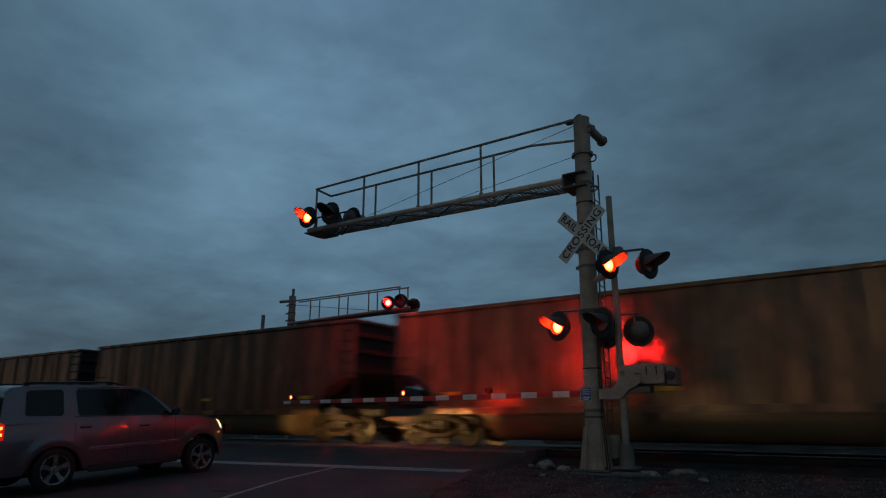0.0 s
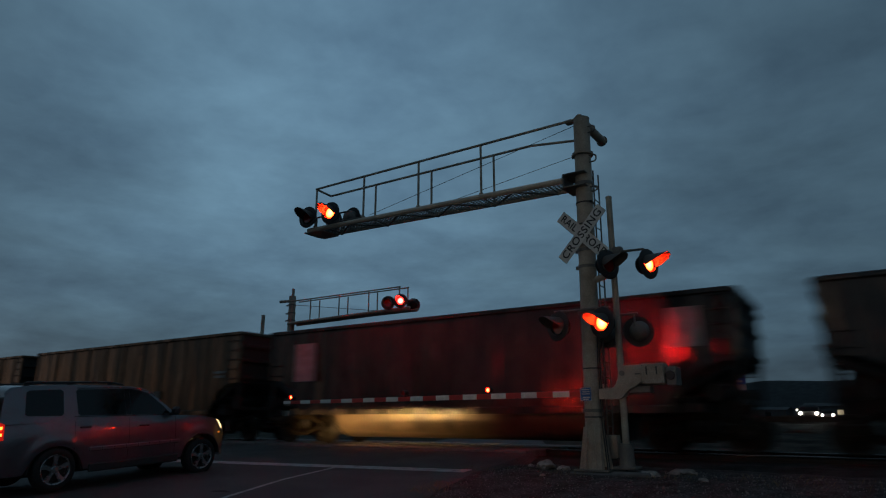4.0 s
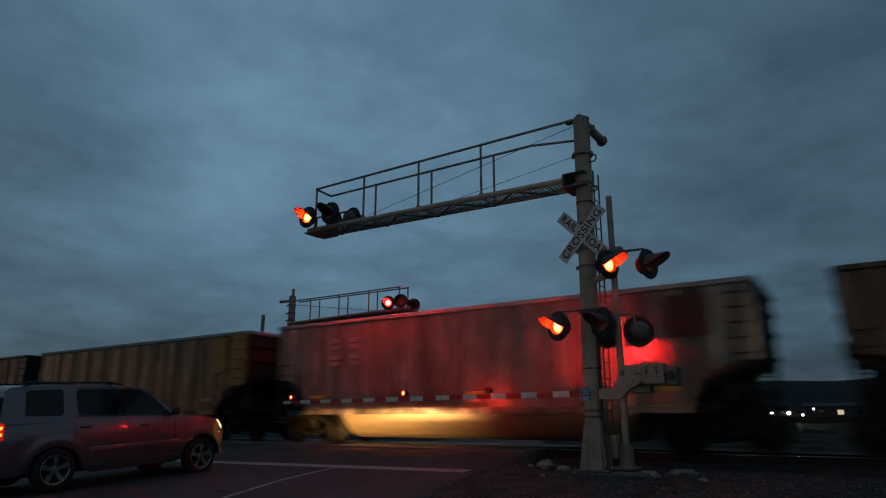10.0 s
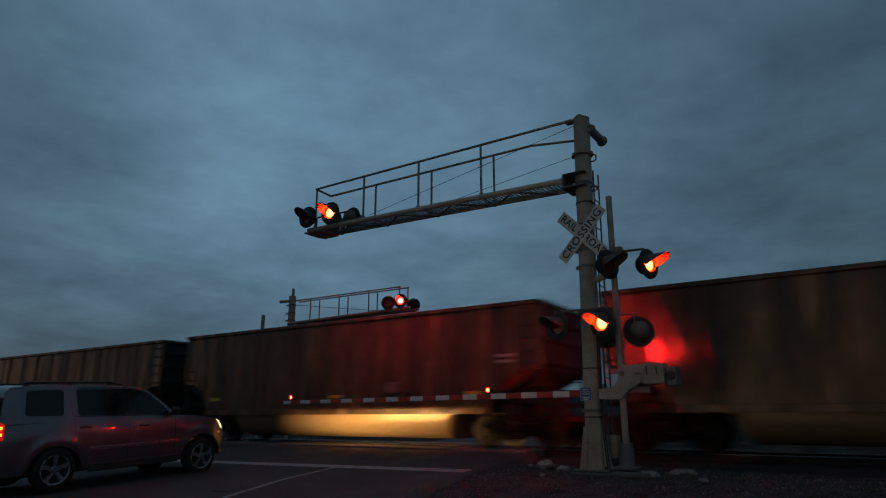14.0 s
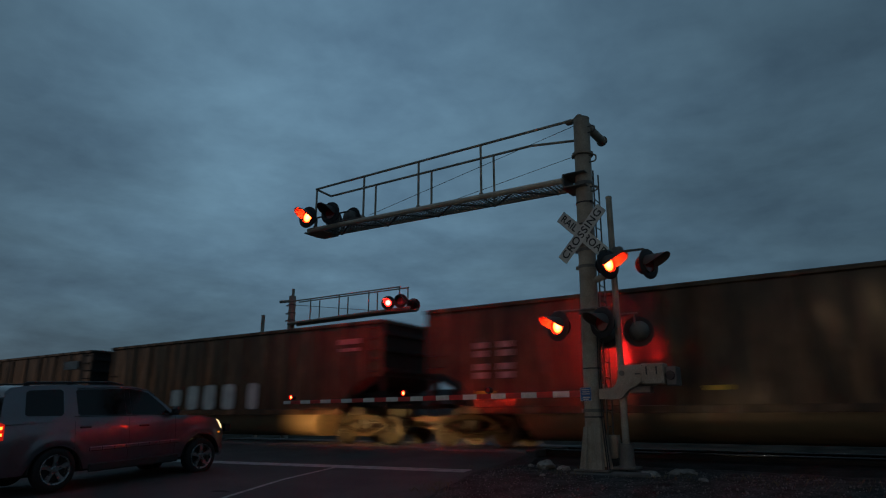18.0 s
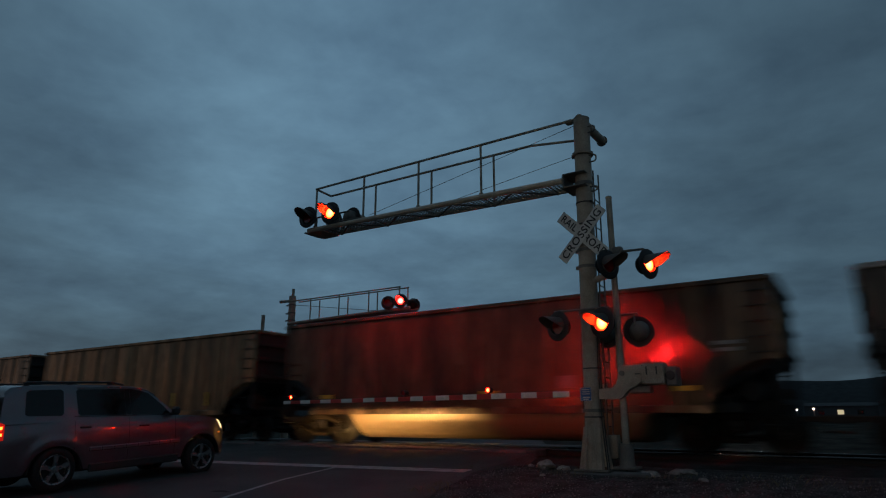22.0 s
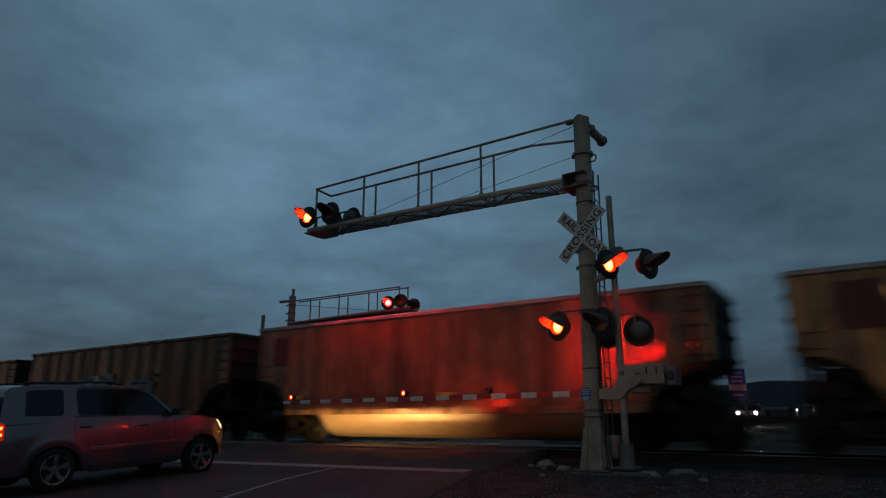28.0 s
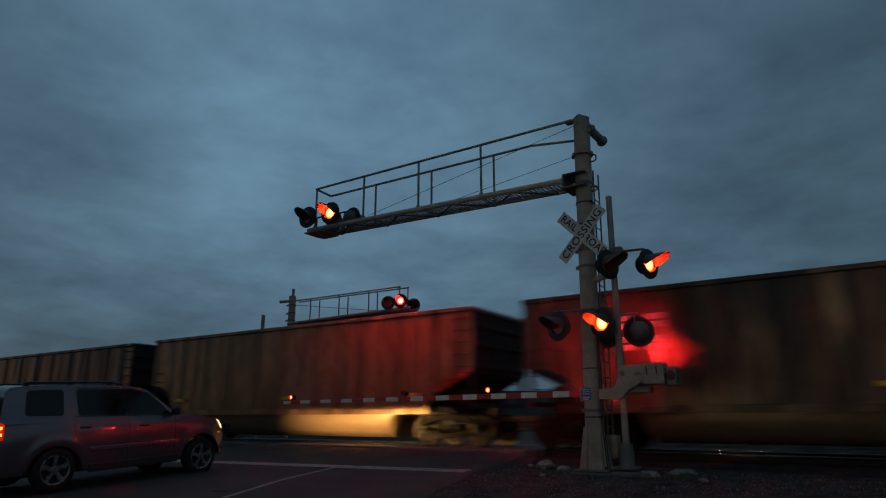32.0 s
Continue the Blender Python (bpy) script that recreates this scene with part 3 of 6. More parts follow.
    tube(bm, (0.0, 0.20, 2.95), (0.95, 0.20, 2.95), 0.022, seg=8)
    tube(bm, (0.88, 0.20, 2.64), (0.88, 0.20, 2.96), 0.02, seg=8)
    part("lamp_bracket", bm, GALV, s)
    # crossbuck with its words
    bw, bl = 0.255, 1.36
    holder = new("crossbuck")
    holder.parent = s
    holder.matrix_basis = pose(0.07, -0.225, 4.60, 0, 0, -8)
    holder["label"] = "white crossbuck with black words"
    for ang, words, front in ((-45, ("RAIL", "ROAD"), 0.0), (45, ("CROSSING",), -0.012)):
        bm = bm_new()
        box(bm, (0, front, 0), (bl, 0.008, bw), bevel=0.003)
        board = part("blade", bm, SIGN_WHITE, holder, smooth=False, place=pose(0, 0, 0, 0, -ang, 0))
        for i, word in enumerate(words):
            cu = bpy.data.curves.new("word", "FONT")
            cu.body, cu.align_x, cu.align_y, cu.extrude = word, "CENTER", "CENTER", 0.0006
            cu.size = 0.235 if len(words) == 1 else 0.215
            cu.offset = 0.0035
            cu.space_character = 1.12 if len(words) == 1 else 1.05
            cu.materials.append(SIGN_BLACK)
            tx = new("lettering", cu)
            tx.parent = board
            tx.matrix_basis = pose(0 if len(words) == 1 else (-0.40 if i == 0 else 0.40), front - 0.0055, 0.0, 90, 0, 0)
    # small blue notice on the mast
    bm = bm_new()
    box(bm, (0, 0, 0), (0.235, 0.006, 0.255), bevel=0.002)
    plate = part("notice_plate", bm, SIGN_BLUE, s, "small blue notice with white lines", smooth=False, place=pose(-0.05, -0.208, 1.405, 0, 0, -6))
    for i, (w, zz) in enumerate(((0.16, 0.085), (0.15, 0.045), (0.17, 0.005), (0.15, -0.06), (0.11, -0.095))):
        bm = bm_new()
        box(bm, (0.01 if i % 2 else 0, -0.0045, zz), (w, 0.001, 0.016 if i < 3 else 0.022))
        part("text_bar", bm, SIGN_WHITE, plate, smooth=False)
    bm = bm_new()
    for a, b, c, d in ((0, 0.122, 0.235, 0.006), (0, -0.122, 0.235, 0.006), (-0.113, 0, 0.006, 0.25), (0.113, 0, 0.006, 0.25)):
        box(bm, (a, -0.0045, b), (c, 0.001, d))
    part("border", bm, SIGN_WHITE, plate, smooth=False)
    # conduit from the box into the ground
    bm = bm_new()
    tube(bm, (0.36, 0.18, 0.24), (0.56, 0.02, 0.05), 0.022, seg=8)
    tube(bm, (0.56, 0.02, 0.05), (0.60, 0.02, -0.06), 0.022, seg=8)
    part("conduit", bm, BLACK_PAINT, s, "bent black conduit")
    # junction box at the foot
    bm = bm_new()
    box(bm, (0.27, 0.25, 0.43), (0.24, 0.20, 0.43), bevel=0.012)
    part("junction_box", bm, ALU, s, "grey junction box", smooth=False)
    return s


near_signal()


def gate():
    """The lowered gate on its own post, with mechanism, counterweight and striped arm."""
    gx, gy, gz = -3.936, 12.192, 0.60
    g = thing("crossing_gate", pose(gx, gy, gz), "lowered crossing gate with red and white striped arm", "crossing gate")
    bm = bm_new()
    tube(bm, (0, 0, 0.05), (0, 0, 5.30), 0.065, 0.06, 16)
    part("post", bm, ALU, g, "slim grey post")
    bm = bm_new()
    tube(bm, (0, 0, 5.30), (0, 0, 5.33), 0.07, 0.05, 16)
    part("post_cap", bm, ALU, g)
    bm = bm_new()
    tube(bm, (0, 0, 0.0), (0, 0, 0.45), 0.15, 0.125, 12)
    box(bm, (0, 0, 0.02), (0.42, 0.42, 0.05), bevel=0.008)
    part("post_base", bm, GALV, g)
    bm = bm_new()
    box(bm, (0.12, 0, -0.16), (0.72, 0.6, 0.24), bevel=0.03)
    part("foundation", bm, CONCRETE, g, "concrete footing", smooth=False)
    # mechanism case, drawn out below into the swept arm casting
    bm = bm_new()
    prism(bm, [(0.008, 1.832), (0.06, 1.872), (0.43, 1.878), (0.423, 1.562), (0.30, 1.475), (0.20, 1.43), (0.139, 1.377), (0.06, 1.29), (0.002, 1.256),
               (-0.20, 1.252), (-0.40, 1.262), (-0.40, 1.445), (-0.131, 1.464), (-0.06, 1.53), (-0.017, 1.647)], "y", -0.18, -0.07)
    part("arm_casting", bm, ALU, g, "grey swept arm casting", smooth=False)
    bm = bm_new()
    box(bm, (0.20, 0.04, 1.72), (0.44, 0.20, 0.30), bevel=0.02)
    part("mechanism_case", bm, ALU, g, "grey gate mechanism case", smooth=False)
    bm = bm_new()
    box(bm, (0.645, -0.06, 1.70), (0.42, 0.32, 0.375), bevel=0.018)
    part("case_cover", bm, ALU, g, smooth=False)
    for x in (0.545, 0.728):
        bm = bm_new()
        box(bm, (x, -0.225, 1.755), (0.022, 0.012, 0.15))
        part("cover_slot", bm, BLACK_PAINT, g, smooth=False)
    bm = bm_new()
    box(bm, (0.371, -0.184, 1.704), (0.10, 0.010, 0.022))
    part("case_slot", bm, BLACK_PAINT, g, smooth=False)
    for x, z in ((0.47, 1.855), (0.82, 1.845), (0.47, 1.55), (0.82, 1.54)):
        bm = bm_new()
        tube(bm, (x, -0.218, z), (x, -0.232, z), 0.012, seg=6)
        part("cover_bolt", bm, GALV, g)
    bm = bm_new()
    lathe(bm, [(0.020, -0.03), (0.048, -0.03), (0.048, 0.0), (0.020, 0.0)], 18)
    part("pivot_cap", bm, GALV, g, place=pose(0.074, -0.182, 1.726))
    bm = bm_new()
    box(bm, (0.36, 0.02, 1.425), (0.40, 0.24, 0.13), bevel=0.015)
    part("buffer_box", bm, GALV, g, smooth=False)
    # counterweights behind
    bm = bm_new()
    bar(bm, (-0.05, 0.20, 1.42), (0.95, 0.20, 1.66), 0.02, 0.14, 0.004)
    part("counterweight_arm", bm, GALV, g, smooth=False)
    for k in range(3):
        bm = bm_new()
        box(bm, (0.965, -0.10 + 0.13 * k, 1.65), (0.185, 0.11, 0.34), bevel=0.015)
        part("counterweight", bm, GALV, g, smooth=False)
    bm = bm_new()
    tube(bm, (0.95, -0.155, 1.66), (0.95, -0.20, 1.66), 0.085, 0.078, 18)
    part("balance_disc", bm, BLACK_PAINT, g, "round dark balance disc")
    # conversion bracket from the case to the arm
    bm = bm_new()
    prism(bm, [(0.10, 1.55), (0.02, 1.30), (-0.20, 1.27), (-0.75, 1.30), (-0.75, 1.42), (-0.25, 1.46), (-0.12, 1.60), (0.0, 1.78)], "y", 0.20, 0.24)
    part("arm_bracket", bm, ALU, g, smooth=False)
    arm = new("gate_arm")
    arm.parent = g
    arm.matrix_basis = pose(-0.72, 0.26, 1.385, 0, -0.45, 0)
    arm["label"] = "long red and white striped arm"
    n, L = 24, 8.74
    seg = L / n
    for i in range(n):
        h0 = 0.125 - 0.045 * i / n
        bm = bm_new()
        x0, x1 = (-seg * i - (0.09 if i else 0.0)), -seg * (i + 1) - (0.09 if i < n - 1 else 0.0)
        box(bm, ((x0 + x1) / 2, 0, 0), (x0 - x1 - 0.002, 0.045, h0), bevel=0.006)
        part("stripe", bm, GATE_RED if i % 2 == 0 else GATE_WHITE, arm, smooth=False)
    for i, (x, phase) in enumerate(((-8.42, ""), (-4.64, "A"), (-2.33, "B"))):
        bm = bm_new()
        box(bm, (x, -0.01, 0.085), (0.05, 0.05, 0.06), bevel=0.006)
        tube(bm, (x, -0.030, 0.135), (x, 0.030, 0.135), 0.054, seg=16)
        lightbox = part("gate_light", bm, BLACK_PAINT, arm, "small red gate light")
        bm = bm_new()
        arc_shell(bm, 0.064, 0.007, -0.078, 0.078, 0, 359.9, 20)
        part("light_rim", bm, BLACK_PAINT, arm, place=pose(x, 0, 0.135))
        if phase:
            bm = bm_new()
            lathe(bm, [(0.001, -0.010), (0.03, -0.010), (0.052, -0.004), (0.052, 0.004), (0.001, 0.006)], 16)
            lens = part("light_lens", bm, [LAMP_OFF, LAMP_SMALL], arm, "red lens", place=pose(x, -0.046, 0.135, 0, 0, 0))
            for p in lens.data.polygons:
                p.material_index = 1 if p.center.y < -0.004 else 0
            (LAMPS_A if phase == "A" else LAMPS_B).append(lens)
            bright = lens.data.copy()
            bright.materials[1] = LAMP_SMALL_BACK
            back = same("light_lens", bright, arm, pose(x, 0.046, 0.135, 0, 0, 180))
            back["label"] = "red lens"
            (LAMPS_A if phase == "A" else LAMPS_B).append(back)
        else:
            bm = bm_new()
            lathe(bm, [(0.001, -0.012), (0.03, -0.012), (0.052, -0.003), (0.052, 0.002), (0.001, 0.002)], 16)
            part("light_lens", bm, LAMP_SMALL, arm, "steadily lit red lens", place=pose(x, -0.046, 0.135))
            back = same("light_lens", arm.children[-1].data, arm, pose(x, 0.046, 0.135, 0, 0, 180))
            back["label"] = "steadily lit red lens"
    # lamps aimed along the side road, on a bracket from the post
    signal_lamp(g, -0.02, -0.26, 3.84, 66, "A")
    signal_lamp(g, 0.70, -0.02, 3.80, 70, "B")
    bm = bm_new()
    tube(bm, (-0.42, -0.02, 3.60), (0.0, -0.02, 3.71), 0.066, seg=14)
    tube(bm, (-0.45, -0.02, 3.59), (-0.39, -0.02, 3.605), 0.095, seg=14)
    part("bracket_pipe", bm, LIT_ALU, g, "short pale pipe from mast to post")
    bm = bm_new()
    box(bm, (0.10, 0.02, 4.16), (0.20, 0.16, 0.14), bevel=0.02)
    tube(bm, (0.0, 0.02, 4.14), (0.62, 0.02, 4.12), 0.025, seg=8)
    tube(bm, (0.62, 0.02, 4.12), (0.62, 0.02, 3.92), 0.022, seg=8)
    part("lamp_bracket", bm, GALV, g)
    return g


gate()


def far_signal():
    """The cantilever on the far side, for traffic from the other way."""
    fx, fy, fz = -22.98, 21.5, 0.35
    s = thing("cantilever_signal", pose(fx, fy, fz), "grey cantilever crossing signal on the far side of the tracks", "crossing signal")
    bm = bm_new()
    tube(bm, (0, 0, 0), (0, 0, 6.95), 0.175, 0.165, 16)
    part("mast", bm, ALU, s)
    bm = bm_new()
    tube(bm, (0.02, 0, 6.6), (0.02, 0, 7.3), 0.07, seg=10)
    part("mast_top", bm, ALU, s)
    bm = bm_new()
    tube(bm, (-0.75, -0.1, 6.72), (0.1, 0.1, 6.72), 0.07, seg=10)
    part("top_tube", bm, ALU, s)
    for z in (5.75, 6.1, 6.5):
        bm = bm_new()
        tube(bm, (0, 0, z - 0.03), (0, 0, z + 0.03), 0.195, seg=14)
        box(bm, (-0.25, 0, z), (0.25, 0.1, 0.05))
        part("band", bm, GALV, s)
    for yy in (-0.3, 0.3):
        bm = bm_new()
        tube(bm, (0.1, yy, 5.55), (7.35, yy, 5.66), 0.06, seg=10)
        part("arm_tube", bm, ALU, s)
    bm = bm_new()
    box(bm, (3.7, 0, 5.58), (7.2, 0.58, 0.03))
    part("walkway_grating", bm, GALV, s, smooth=False)
    for yy, dz in ((-0.3, 0.0), (0.3, 0.06)):
        bm = bm_new()
        tube(bm, (0.15, yy, 6.62 + dz), (6.85, yy, 6.60 + dz), 0.032, seg=8)
        part("handrail", bm, ALU, s)
        for x in (1.55, 3.35, 5.1, 6.80):
            bm = bm_new()
            tube(bm, (x, yy, 5.6), (x, yy, 6.62), 0.029, seg=8)
            part("rail_post", bm, ALU, s)
    bm = bm_new()
    tube(bm, (0.1, 0, 6.5), (5.6, 0.0, 5.7), 0.012, seg=5)
    part("stay_cable", bm, GALV, s)
    signal_lamp(s, 6.31, -0.45, 5.93, 25, "A", dim=True)
    signal_lamp(s, 6.97, -0.45, 5.95, 25, "B", dim=True)
    signal_lamp(s, 7.10, 0.30, 5.86, 205, "B")
    bm = bm_new()
    tube(bm, (5.9, -0.22, 6.0), (7.5, -0.1, 6.0), 0.03, seg=6)
    part("lamp_bracket", bm, GALV, s)
    # gate post of the far side, raised above the cars
    return s


far_signal()
pole = thing("gate_post", pose(-25.0, 21.5, 0.35), "slim grey post on the far side of the tracks", "post")
bm = bm_new()
tube(bm, (0, 0, 0), (0, 0, 6.15), 0.10, 0.09, 12)
part("shaft", bm, ALU, pole)
bm = bm_new()
tube(bm, (0, 0, 6.15), (0, 0, 6.19), 0.11, 0.08, 12)
part("cap", bm, ALU, pole)

# ---- the coal train ----
def body_paint(name, color, second, rough=0.55, metal=0.30):
    return mat(name, [v * 1.1 for v in color], rough - 0.13, metal, vary=0.8, scale=0.9, fine=6, bump=0.10, second=[v * 0.68 for v in second], stretch=(2.6, 1.0, 0.34), cover=0.5, spec=0.5, warp=0.13, gloss_vary=0.06)


PAINTS = {
    "brown": body_paint("brown_car", (0.126, 0.074, 0.038), (0.074, 0.045, 0.025), 0.36),
    "tan": body_paint("tan_car", (0.322, 0.184, 0.090), (0.195, 0.111, 0.058), 0.35),
    "grey": body_paint("grey_car", (0.342, 0.224, 0.148), (0.210, 0.134, 0.090), 0.34),
    "dark": body_paint("dark_car", (0.064, 0.042, 0.027), (0.036, 0.025, 0.017), 0.34),
    "red": body_paint("red_car", (0.150, 0.060, 0.036), (0.085, 0.037, 0.024), 0.36),
    "black": body_paint("black_car", (0.046, 0.038, 0.032), (0.027, 0.022, 0.019), 0.35),
    "silver": body_paint("silver_car", (0.354, 0.274, 0.210), (0.232, 0.174, 0.130), 0.36, 0.45),
    "ochre": body_paint("ochre_car", (0.390, 0.211, 0.072), (0.234, 0.130, 0.052), 0.35),
}
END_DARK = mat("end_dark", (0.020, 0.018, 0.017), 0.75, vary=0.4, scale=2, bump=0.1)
TRUCK_STEEL = mat("truck_steel", (0.025, 0.0165, 0.0095), 0.6, 0.0, random_tint=0.5, vary=0.7, scale=7, fine=30, bump=0.5, second=(0.008, 0.006, 0.004), spec=0.08)
WHEEL_STEEL = mat("wheel_steel", (0.020, 0.015, 0.010), 0.5, 0.6, vary=0.3, scale=5, bump=0.1)
TUB = mat("tub_sheet", (0.30, 0.207, 0.115), 0.40, 0.30, vary=0.3, scale=1.2, fine=12, bump=0.04, second=(0.25, 0.175, 0.098), stretch=(2, 1, 0.5), gloss_vary=0.05)
TUB_DULL = mat("dull_tub_sheet", (0.11, 0.078, 0.048), 0.40, 0.3, vary=0.5, scale=1.2, fine=12, bump=0.06, second=(0.036, 0.027, 0.019), stretch=(2, 1, 0.5))
RIM_WHITE = mat("rim_white", (0.50, 0.48, 0.45), 0.6, vary=0.3, scale=2)
MARK_WHITE = mat("mark_white", (0.38, 0.36, 0.345), 0.6, vary=0.3, scale=5, second=(0.24, 0.225, 0.21))
MARK_DIM = mat("mark_dim", (0.17, 0.155, 0.14), 0.6, vary=0.4, scale=4, second=(0.09, 0.08, 0.07))
MARK_BRIGHT = mat("mark_bright", (0.86, 0.82, 0.74), 0.55, vary=0.25, scale=3, second=(0.66, 0.62, 0.56))
MARK_RED = mat("mark_red", (0.125, 0.030, 0.024), 0.6, vary=0.3, scale=2)
MARK_OCHRE = mat("mark_ochre", (0.52, 0.29, 0.045), 0.45, vary=0.4, scale=2, second=(0.36, 0.19, 0.035))
MARK_YELLOW = mat("mark_yellow", (0.92, 0.56, 0.04), 0.5, vary=0.2, scale=3)
HB, HW, CAR_H = 7.30, 1.60, 3.755      # half length and half width of the box, its height over the rails


def train_phase(t):
    """How many car lengths the train has gone by."""
    rows = ((0.0, -0.795), (6.0, 6.213), (14.0, 15.589), (21.0, 23.764), (28.0, 31.841), (32.0, 36.463))
    for (t0, p0), (t1, p1) in zip(rows, rows[1:]):
        if t0 <= t <= t1:
            return p0 + (p1 - p0) * (t - t0) / (t1 - t0)
    return rows[-1][1]


FRONT_X = -16.318       # where a car's front corner stands at phase 0


def car_place(k, t):
    return pose(FRONT_X + CAR_PITCH * (train_phase(t) - k) - HB, TRACK_Y, RAIL_Z)


PIECES = {}


def piece(key, make, material, parent, place, name, label="", smooth=True):
    """A part whose mesh is built once and then shared."""
    if key not in PIECES:
        bm = bm_new()
        make(bm)
        ob = part(name, bm, material, parent, label, smooth, place)
        PIECES[key] = ob.data
        return ob
    ob = same(name, PIECES[key], parent, place)
    if label:
        ob["label"] = label
    return ob


SIDE = [(HB, 1.98), (6.75, 1.95), (6.20, 1.70), (5.72, 0.95), (-5.72, 0.95), (-6.20, 1.70), (-6.75, 1.95), (-HB, 1.98)]
HEIGHT = [CAR_H]      # of the car that is being built


def wall_bm(bm):
    for y0, y1 in ((-HW, -HW + 0.05), (HW - 0.05, HW)):
        prism(bm, SIDE + [(-HB, HEIGHT[0] - 0.05), (HB, HEIGHT[0] - 0.05)], "y", y0, y1)
    box(bm, (0, 0, 1.45), (11.8, 2 * HW - 0.1, 0.08))


def end_bm(bm):
    box(bm, (0, 0, (1.98 + HEIGHT[0] - 0.06) / 2), (0.06, 2 * HW - 0.10, HEIGHT[0] - 2.04), bevel=0.01)


def end_rib_bm(bm):
    box(bm, (0.075, 0, 0), (0.10, 2 * HW - 0.16, 0.12), bevel=0.015)


def slope_bm(bm):
    bar(bm, (0.0, 0, 1.99), (-1.50, 0, 1.24), 2 * HW - 0.16, 0.05)


def rib_bm(bm):
    prism(bm, [(-0.085, 0), (0.085, 0), (0.048, -0.052), (-0.048, -0.052)], "z", 1.02, HEIGHT[0] - 0.13)


def chord_bm(bm):
    for y in (-HW, HW):
        box(bm, (0, y, HEIGHT[0] - 0.06), (2 * HB + 0.04, 0.16, 0.12), bevel=0.02)
    for x in (-HB, HB):
        box(bm, (x, 0, HEIGHT[0] - 0.06), (0.16, 2 * HW - 0.16, 0.118), bevel=0.02)


def sill_bm(bm):
    box(bm, (0, 0, 0.965), (11.6, 0.10, 0.16), bevel=0.015)
    box(bm, (0, -0.045, 0.885), (11.6, 0.16, 0.025))


def tub_bm(bm):
    half = [(1.42, 0.95), (1.43, 0.74), (1.39, 0.56), (1.28, 0.40), (1.10, 0.28), (0.85, 0.21)]
    prof = [(-y, z) for y, z in half] + half[::-1]
    rows = []
    for x, k in ((-4.62, 0.02), (-4.40, 0.75), (-4.25, 1.0), (4.25, 1.0), (4.40, 0.75), (4.62, 0.02)):
        rows.append([bm.verts.new((x, y, 0.95 + (z - 0.95) * k)) for y, z in prof])
    for a, b in zip(rows, rows[1:]):
        for i in range(len(prof)):
            bm.faces.new((a[i], a[(i + 1) % len(prof)], b[(i + 1) % len(prof)], b[i]))


def centre_bm(bm):
    box(bm, (0, 0, 0.96), (14.5, 0.42, 0.36), bevel=0.02)
    for x in (-6.17, 6.17):
        box(bm, (x, 0, 0.98), (0.5, 2.7, 0.22), bevel=0.03)
        box(bm, (x, 0, 1.16), (0.14, 2.7, 0.20))
    for x in (-7.25, 7.25):
        box(bm, (x, 0, 1.10), (0.10, 3.0, 0.12))


def post_bm(bm):
    box(bm, (0, 0, 1.55), (0.14, 0.10, 0.92), bevel=0.01)


def notch_tube_bm(bm):
    tube(bm, (0, -1.15, 1.34), (0, 1.15, 1.34), 0.22, seg=14)


def notch_plate_bm(bm):
    prism(bm, [(5.75, 1.12), (7.28, 1.12), (7.28, 1.34), (7.06, 1.40), (6.98, 1.72), (6.62, 1.84), (6.46, 1.80), (6.05, 1.74), (5.75, 1.62)], "y", -0.02, 0.02)


def notch_block_bm(bm):
    box(bm, (6.55, -0.55, 1.62), (0.34, 0.30, 0.34), bevel=0.03)


def coupler_bm(bm):
    box(bm, (0.20, 0, 0.74), (0.55, 0.15, 0.13), bevel=0.02)
    box(bm, (0.56, 0, 0.74), (0.28, 0.28, 0.20), bevel=0.05)
    tube(bm, (0.1, 0.35, 0.75), (0.45, 0.36, 0.45), 0.028, seg=6)
    tube(bm, (0.45, 0.36, 0.45), (0.80, 0.30, 0.50), 0.028, seg=6)


def rung_bm(bm):
    prism(bm, [(-0.23, 0.02), (-0.23, -0.085), (0.23, -0.085), (0.23, 0.02), (0.208, 0.02), (0.208, -0.063), (-0.208, -0.063), (-0.208, 0.02)], "z", -0.011, 0.011)


def stirrup_bm(bm):
    prism(bm, [(-0.23, 1.40), (-0.23, 0.62), (0.23, 0.62), (0.23, 1.40), (0.20, 1.40), (0.20, 0.65), (-0.20, 0.65), (-0.20, 1.40)], "y", -0.04, -0.015)


def brake_bm(bm):
    lathe(bm, [(0.24, -0.012), (0.27, 0.0), (0.24, 0.012), (0.21, 0.0)], 20)
    for i in range(3):
        a = math.pi * i / 3
        tube(bm, (-0.25 * math.cos(a), 0, -0.25 * math.sin(a)), (0.25 * math.cos(a), 0, 0.25 * math.sin(a)), 0.012, seg=5)


def bolster_bm(bm):
    box(bm, (0, 0, 0.60), (0.38, 2.06, 0.30), bevel=0.05)
    for x in (-0.52, 0.52):
        box(bm, (x, 0, 0.42), (0.06, 1.5, 0.14))


def frame_bm(bm):
    # cast side frame: arched top chord, drooped bottom chord, two windows left open
    bar(bm, (-0.36, 0, 0.80), (0.36, 0, 0.80), 0.16, 0.15, 0.02)
    for s in (-1, 1):
        bar(bm, (s * 0.34, 0, 0.80), (s * 0.84, 0, 0.62), 0.16, 0.14, 0.02)
        bar(bm, (s * 0.30, 0, 0.30), (s * 0.84, 0, 0.52), 0.15, 0.12, 0.02)
        box(bm, (s * 0.92, 0, 0.56), (0.28, 0.18, 0.17), bevel=0.03)
        bar(bm, (s * 0.26, 0, 0.32), (s * 0.26, 0, 0.78), 0.14, 0.10, 0.02)
    bar(bm, (-0.36, 0, 0.29), (0.36, 0, 0.29), 0.20, 0.11, 0.02)


